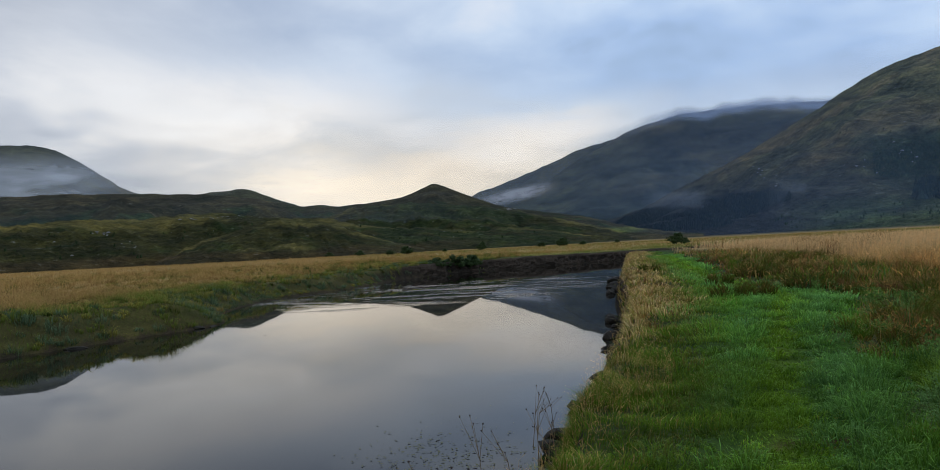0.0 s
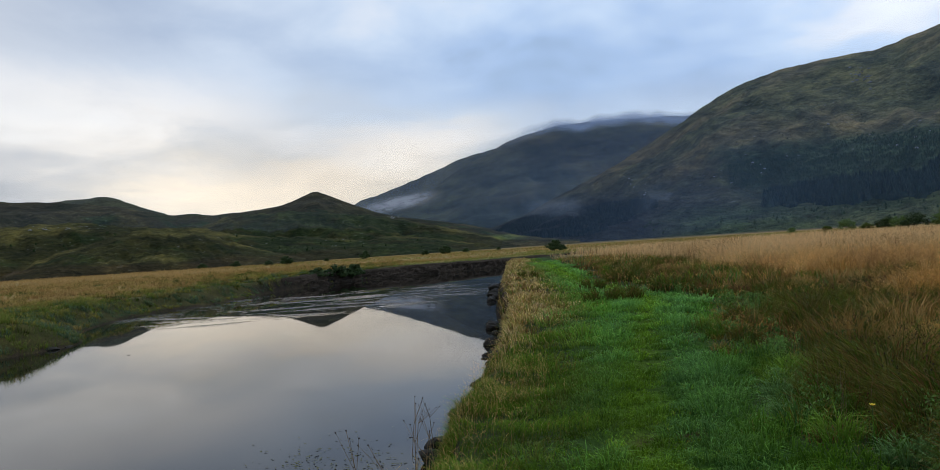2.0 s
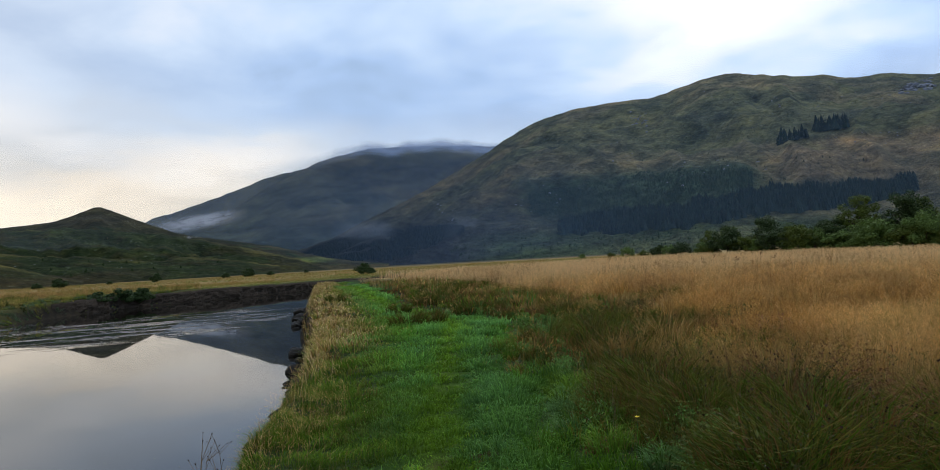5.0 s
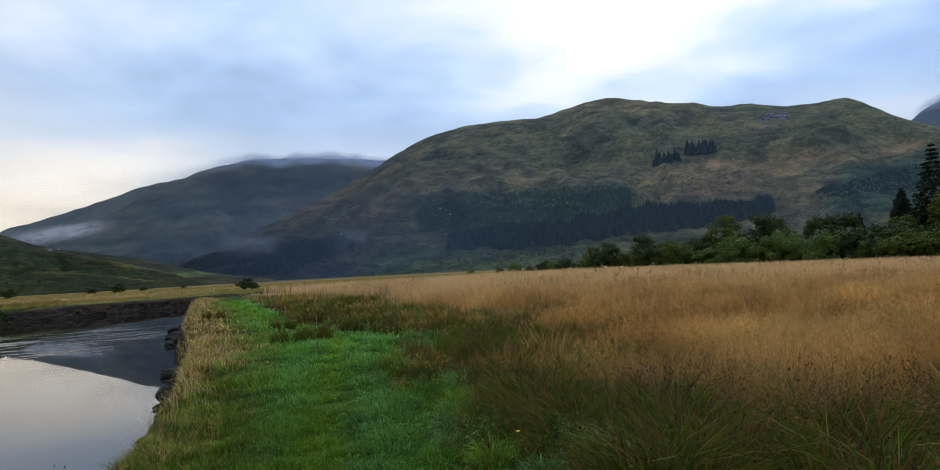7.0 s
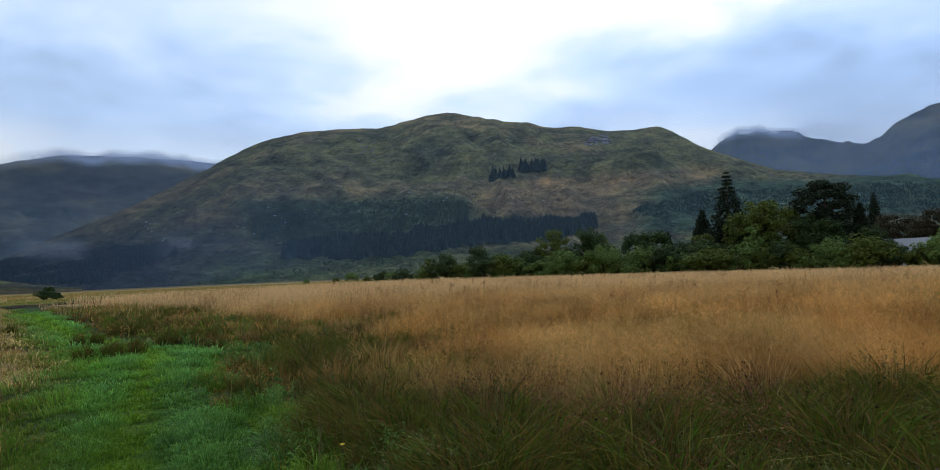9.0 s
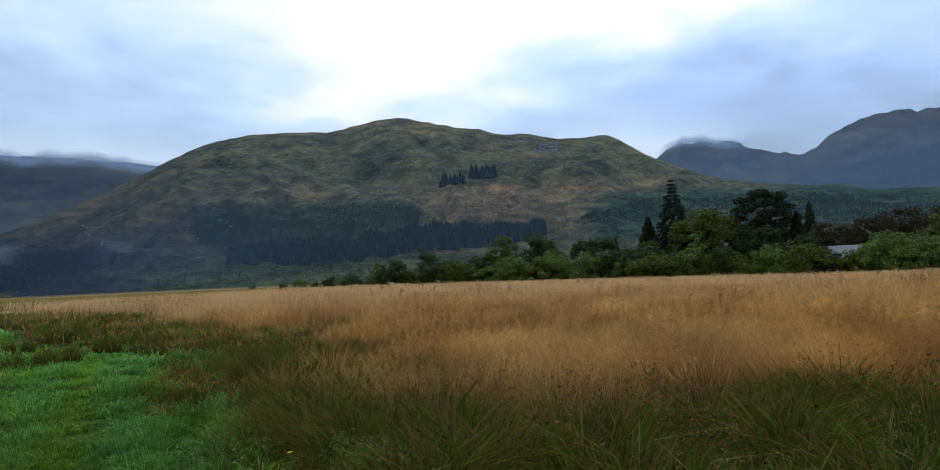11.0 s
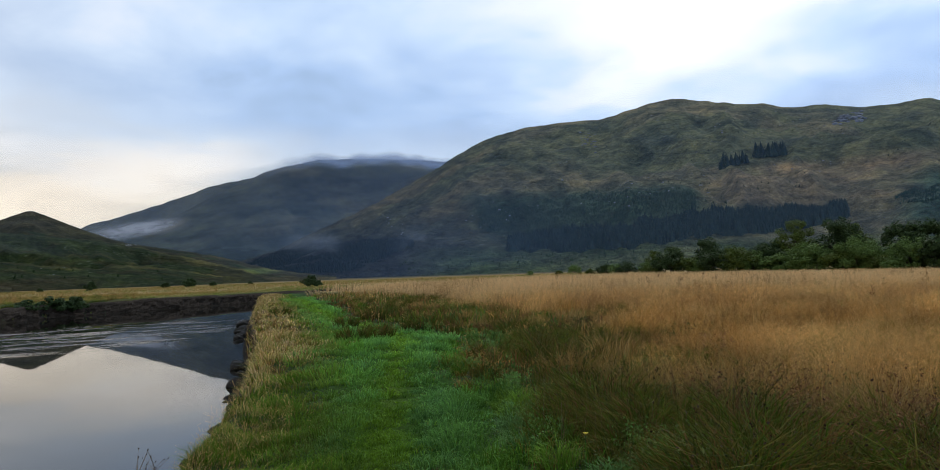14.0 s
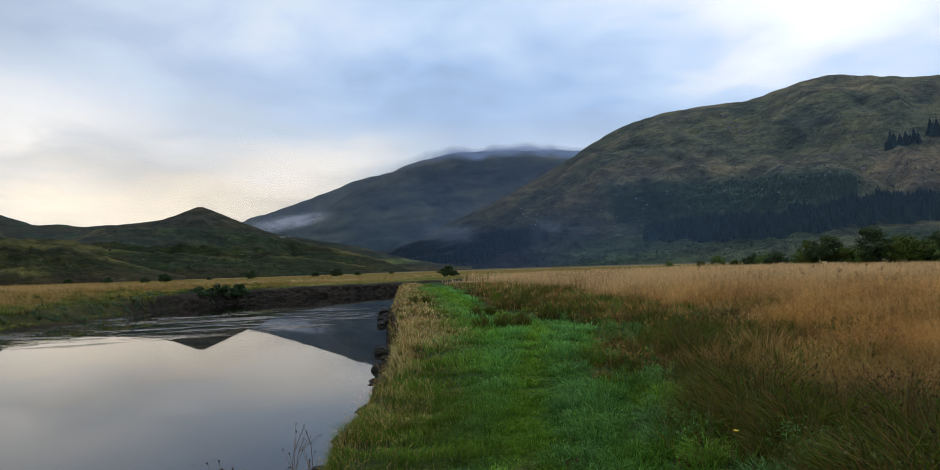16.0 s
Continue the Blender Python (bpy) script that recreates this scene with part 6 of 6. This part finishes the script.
def far_bank(r, az, density, wide, seed, wisps):
    """Meadow across the river: dry grass with greener hollows, lush growth at the water."""
    x, y, q, g = scatter(r, az, density, seed)
    dl = left_land(x, y)
    keep = (dl > np.where(y > 52, 0.4, -0.12)) & (dl > right_land(x, y))
    x, y, dl, q = x[keep], y[keep], dl[keep], q[keep]
    n = len(x)
    n1, n2, n3 = fbm(x * 0.3, y * 0.3, 3, 21), fbm(x * 0.09, y * 0.13, 3, 98), fbm(x * 0.7, y * 0.7, 4, 88)
    damp = np.clip(1 - smooth(dl + 3.0 * n1, 1.5, 9.0) + 0.8 * smooth(n2 + 0.4 * n1, -0.05, 0.7) * (1 - 0.5 * smooth(q, 60, 110)) + 0.5 * smooth(np.degrees(np.arctan2(x, y)), -14, -3), 0, 1)
    root, tip = pick_by(g, 1.3 - 2.4 * damp + 0.55 * n3, [(1.8, (0.05, 0.075, 0.014), (0.17, 0.25, 0.04)), (0.6, *RUSH), (3, (0.08, 0.08, 0.018), (0.32, 0.29, 0.062)), (2, (0.12, 0.09, 0.028), (0.36, 0.27, 0.085)), (3, (0.13, 0.08, 0.026), (0.43, 0.265, 0.088)), (1.5, (0.17, 0.10, 0.034), (0.56, 0.36, 0.13))], 0.6 if wide < 0.02 else 0.22)
    reed = (dl < 1.6 + 1.2 * n1) & (fbm(x * 0.45, y * 0.45, 2, 87) > -0.1) & (y > 20) & (g.uniform(size=n) < 0.8)
    root[reed], tip[reed] = np.array((0.035, 0.06, 0.03)), np.array((0.12, 0.18, 0.10))
    high = np.where(reed, 0.26, 0.40 - 0.16 * damp) * (0.6 + 0.4 * smooth(dl, 0, 2.5)) * (1 + 0.75 * n3) * g.uniform(0.5, 1.25, n)
    high = np.clip(high, 0.05, 0.8) * (1 - 0.45 * smooth(y, 48, 60) * (1 - smooth(dl, 2, 8)))
    root = root + (tip * 0.65 - root) * smooth(q, 25, 90)[:, None]
    plumes("meadow_grass", "green and golden meadow grass across the river", x, y, high, wide * g.uniform(0.6, 1.4, n), root, tip, 0.6, wisps, seed + 1, 0.6)


far_bank((16, 42), (-44, 0), 170, 0.014, 641, 2)
far_bank((42, 100), (-42, 40), 22, 0.032, 643, 1)
far_bank((100, 240), (-42, 42), 2.0, 0.10, 645, 1)


def shore_tufts():
    x, y, q, g = scatter((17, 75), (-42, 2), 3.4, 671)
    dl = left_land(x, y)
    keep = (dl > 0.0) & (dl < 16) & (dl > right_land(x, y)) & (g.uniform(size=len(x)) < np.interp(dl, [0, 1.5, 5, 9, 16], [1.0, 1.0, 0.8, 0.45, 0.25]))
    x, y, dl, q = x[keep], y[keep], dl[keep], q[keep]
    size = g.uniform(0.22, 0.50, len(x)) * np.interp(dl, [0, 1.5], [0.8, 1.0])
    field = np.interp(dl, [0, 1.2, 3.5, 9], [-0.9, -0.45, 0.25, 0.8]) + 0.35 * fbm(x * 0.4, y * 0.4, 3, 84)
    tussocks("shore_tufts", "lush sedge and grass tufts along the far shore", x, y, size, [(1.6, (0.04, 0.07, 0.035), (0.16, 0.23, 0.12)), (2.5, (0.05, 0.07, 0.012), (0.24, 0.29, 0.045)), (0.8, *RUSH), (3, (0.09, 0.085, 0.018), (0.42, 0.36, 0.075)), (2.2, (0.14, 0.10, 0.03), (0.50, 0.36, 0.11))], field, 34, 0.020, 673, 1.0)


def meadow_tufts():
    """Golden, rusty and olive tufts over the meadow across the river."""
    x, y, q, g = scatter((18, 105), (-44, 4), 0.5, 675)
    dl = left_land(x, y)
    keep = (dl > 2.5) & (dl > right_land(x, y))
    x, y, q = x[keep], y[keep], q[keep]
    size = g.uniform(0.35, 0.75, len(x))
    field = 0.9 * fbm(x * 0.10, y * 0.16, 3, 98) + g.normal(0, 0.3, len(x))
    tussocks("meadow_tufts", "golden and olive tufts in the meadow across the river", x, y, size, [(2.5, (0.14, 0.085, 0.03), (0.54, 0.34, 0.125)), (2.5, (0.10, 0.055, 0.02), (0.38, 0.215, 0.075)), (2, (0.07, 0.06, 0.015), (0.27, 0.22, 0.055)), (2, (0.035, 0.045, 0.012), (0.13, 0.155, 0.035))], field, 28, 0.024, 677, 0.8)


shore_tufts()
meadow_tufts()


# ---- rush tufts, each a thing ----
def make_tuft(seed, rust):
    g = np.random.default_rng(seed)
    root = tagged(new("rush_tuft"), "dark tussock of rushes with browning tips" if rust else "dark green tussock of rushes beside the path", "plant", "rush tussocks")
    n = 620
    a, q = g.uniform(0, 6.2832, n), np.sqrt(g.uniform(0, 1, n)) * 0.42
    x, y = q * np.cos(a), q * np.sin(a)
    c0, c1 = pick(g, n, [(4, *RUSH), (1.3, *RUST), (2.6, *OLIVE), (1.2, *GREEN)] if rust else [(4, *RUSH), (2, *GREEN), (1.2, *RUST), (1.5, *OLIVE)])
    high = g.uniform(0.4, 0.95, n) * (1 - 1.1 * q)
    ob = grow("foliage", "", x, y, high, 0.009 * g.uniform(0.7, 1.4, n), c0, c1, 0.75, lean_to=a, seed=seed, z=np.full(n, -0.04))
    ob.parent = root
    del ob["category"]
    tagged(ob, "dense clump of upright rush stems")
    n = 46
    a, q = g.uniform(0, 6.2832, n), g.uniform(0.1, 0.55, n)
    h = g.uniform(0.25, 0.65, n)
    ob = leaves("seed_spray", np.stack([q * np.cos(a), q * np.sin(a), h], 1), 0.018, SEED, root, seed)
    tagged(ob, kind="stuff")
    return root


SEED = plain("dark_seed_heads", (0.035, 0.018, 0.012), 0.8)
TUFTS = [make_tuft(700 + k, k % 2) for k in range(4)]
SPOTS = [(6.2, 16.2, 1.0), (6.9, 16.6, 0.9), (8.9, 18.0, 1.15), (9.7, 18.4, 0.9), (10.6, 25.0, 1.2), (9.6, 23.4, 1.0), (6.9, 9.2, 1.0), (5.5, 8.8, 0.5), (9.5, 14.0, 1.05), (7.2, 8.6, 0.95), (14.5, 16.0, 1.1), (6.6, 6.5, 0.9),
         (5.9, 7.3, 0.6), (7.9, 10.9, 1.05), (8.8, 11.8, 0.9), (5.4, 5.4, 0.55), (6.1, 4.9, 0.8), (7.6, 5.6, 0.85), (12.2, 19.6, 1.1), (11.5, 22.4, 1.1), (8.0, 30.5, 0.9), (13.8, 30.2, 1.2), (12.4, 27.6, 1.1), (16.5, 33, 1.2), (7.5, 20.6, 0.8), (10.3, 15.6, 1.0), (8.3, 7.2, 0.8), (9.6, 9.4, 0.95)]
for k, (x, y, s) in enumerate(SPOTS + RUSH_SPOTS):
    z = float(ground_z(np.array([x]), np.array([y]))[0])
    ob = TUFTS[k] if k < 4 else copy_thing(TUFTS[k % 4], pose(0, 0, 0))
    ob.matrix_basis = pose(x, y, z, 0, 0, 67 * k)
    ob.scale = (s * 1.15, s * 1.15, s * (0.85 if y > 12 else 0.95))


x, y, q, g = scatter((3.6, 12), (24, 70), 5.0, 681)
off = x - path_right(y)
keep = (off > 0.1) & (off < 2.2) & (fbm(x * 0.8, y * 0.8, 3, 682) > -0.05)
x, y = x[keep], y[keep]
tussocks("lush_tufts", "lush bright green tufts at the edge of the path", x, y, g.uniform(0.2, 0.42, len(x)), [(3, (0.012, 0.035, 0.003), (0.10, 0.22, 0.02)), (2, (0.012, 0.035, 0.006), (0.09, 0.20, 0.05)), (1, *OLIVE)], fbm(x, y, 2, 683), 56, 0.0065, 684, 0.9)


def build_knapweed():
    """Dark seed heads on thin stems in the rough grass, and brown dock spikes further out."""
    g = np.random.default_rng(830)
    x, y, q, _ = scatter((4.0, 9.5), (30, 105), 26, 831)
    ok = (zones(x, y) > 0.25) & (x > path_right(y) + 0.5) & (fbm(x * 0.8, y * 0.8, 3, 832) > -0.15)
    x, y = x[ok], y[ok]
    n = len(x)
    h = g.uniform(0.4, 0.75, n)
    top = np.stack([x + g.normal(0, 0.05, n), y + g.normal(0, 0.05, n), ground_z(x, y) + h], 1)
    a = g.uniform(0, 6.28, n)
    side = np.stack([np.cos(a), np.sin(a), 0 * a], 1) * 0.0022
    b = np.stack([x, y, top[:, 2] - h], 1)
    v = np.stack([b - side, b + side, top], 1).reshape(-1, 3)
    ob = mesh_from("knapweed_stems", v, np.arange(3 * n).reshape(-1, 3), STALK)
    tagged(ob, "thin brown stems of dead knapweed", "weed", kind="stuff")
    s = g.uniform(0.004, 0.009, n)[:, None, None]
    o = np.array([(1, 0, 0), (0, 1, 0), (-1, 0, 0), (0, -1, 0), (0, 0, 1.3), (0, 0, -1)], float)
    v = (top[:, None] + o[None] * s).reshape(-1, 3)
    f = np.array([(0, 1, 4), (1, 2, 4), (2, 3, 4), (3, 0, 4), (1, 0, 5), (2, 1, 5), (3, 2, 5), (0, 3, 5)])
    f = (f[None] + 6 * np.arange(n)[:, None, None]).reshape(-1, 3)
    tagged(mesh_from("knapweed_heads", v, f, SEED), "dark round seed heads of dead knapweed", "weed", kind="stuff")
    x, y, q, _ = scatter((12, 75), (40, 100), 0.015, 833)
    n = len(x)
    c = np.tile((0.10, 0.045, 0.02), (n, 1))
    plumes("dock_stems", "rust-brown dock stems standing in the dry grass", x, y, g.uniform(0.75, 1.1, n), 0.004 + 0.0007 * q, c, c * 1.4, 0.15, 12, 834, 1.0)


# ---- stalks with seed heads, a flower, floating weed ----
def build_stalks():
    """Dead flower stalks leaning over the water at the lip of the bank."""
    g = np.random.default_rng(810)
    for k in range(13):
        i = int(np.searchsorted(RIGHT_CURVE[:, 1], g.uniform(3.4, 6.4)))
        x, y = RIGHT_CURVE[i] + g.uniform(-0.05, 0.25, 2)
        root = tagged(new("dead_stalk"), "thin brown dead stalk with dark seed heads", "plant", "dead stalks on the bank")
        root.matrix_basis = pose(x, y, -0.35, 0, 0, g.uniform(0, 360))
        bm = bmesh.new()
        h = g.uniform(0.35, 0.75)
        tube(bm, (0, 0, 0), (-0.05, 0, h * 0.6), 0.004, 0.003, 4)
        tube(bm, (-0.05, 0, h * 0.6), (-0.16, 0.02, h), 0.003, 0.0015, 4)
        tips = [(-0.16, 0.02, h)]
        for j in range(3):
            t = (g.uniform(-0.2, 0.1), g.uniform(-0.14, 0.14), h * g.uniform(0.75, 1.02))
            tube(bm, (-0.05, 0, h * 0.6), t, 0.002, 0.0012, 4)
            tips.append(t)
        part("stem", bm, STALK, root)
        for t in tips:
            bm = bmesh.new()
            bmesh.ops.create_icosphere(bm, subdivisions=1, radius=0.007, matrix=Matrix.Translation(t))
            part("seed_head", bm, SEED, root)


def build_flower(x, y, high):
    z = float(ground_z(np.array([x]), np.array([y]))[0])
    root = tagged(new("yellow_flower"), "small yellow wild flower on a thin green stem", "flower")
    root.matrix_basis = pose(x, y, z)
    bm = bmesh.new()
    tube(bm, (0, 0, -0.02), (0.01, 0, high), 0.003, 0.002, 5)
    part("stem", bm, plain("flower_stem", (0.05, 0.10, 0.03)), root)
    petal = plain("yellow_petal", (0.85, 0.62, 0.03), 0.5, 0.1)
    for k in range(6):
        bm = bmesh.new()
        m = Matrix.Translation((0.01, 0, high)) @ Matrix.Rotation(k * 1.0472, 4, "Z") @ Matrix.Rotation(-0.5, 4, "Y")
        p = [(0, 0, 0), (0.012, -0.008, 0.001), (0.026, 0, 0), (0.012, 0.008, 0.001)]
        a = [bm.verts.new(m @ Vector(q)) for q in p]
        b = [bm.verts.new(m @ Vector((q[0], q[1], q[2] + 0.0015))) for q in p]
        bm.faces.new(a[::-1]), bm.faces.new(b)
        for j in range(4):
            bm.faces.new((a[j], a[(j + 1) % 4], b[(j + 1) % 4], b[j]))
        part("petal", bm, petal, root)
    bm = bmesh.new()
    bmesh.ops.create_icosphere(bm, subdivisions=1, radius=0.007, matrix=Matrix.Translation((0.01, 0, high + 0.004)))
    part("disc", bm, plain("flower_disc", (0.5, 0.28, 0.02)), root)


STALK = plain("dead_stalk", (0.22, 0.15, 0.08))
build_stalks()
build_knapweed()
build_flower(3.44, 4.01, 0.28)


def build_weed():
    """Water weed and fallen scraps floating off the near bank."""
    g = np.random.default_rng(820)
    n = 900
    x = g.normal(-0.35, 0.55, n)
    y = g.normal(7.6, 0.9, n)
    ok = np.maximum(right_land(x, y), left_land(x, y)) < -0.15
    c = np.stack([x, y, np.full(n, WATER_Z + 0.006)], 1)[ok]
    m = len(c)
    a = g.uniform(0, 6.28, m)
    s = g.uniform(0.008, 0.03, m)[:, None]
    u, v = np.stack([np.cos(a), np.sin(a), 0 * a], 1) * s, np.stack([-np.sin(a), np.cos(a), 0 * a], 1) * s * 0.45
    quad = np.stack([c - u, c + v, c + u, c - v], 1).reshape(-1, 3)
    quad[:, 2] += g.uniform(0, 0.008, len(quad))
    ob = mesh_from("floating_weed", quad, np.arange(4 * m).reshape(-1, 4), plain("water_weed", (0.11, 0.11, 0.045)))
    tagged(ob, "olive water weed floating by the bank", "weed", kind="stuff")


build_weed()
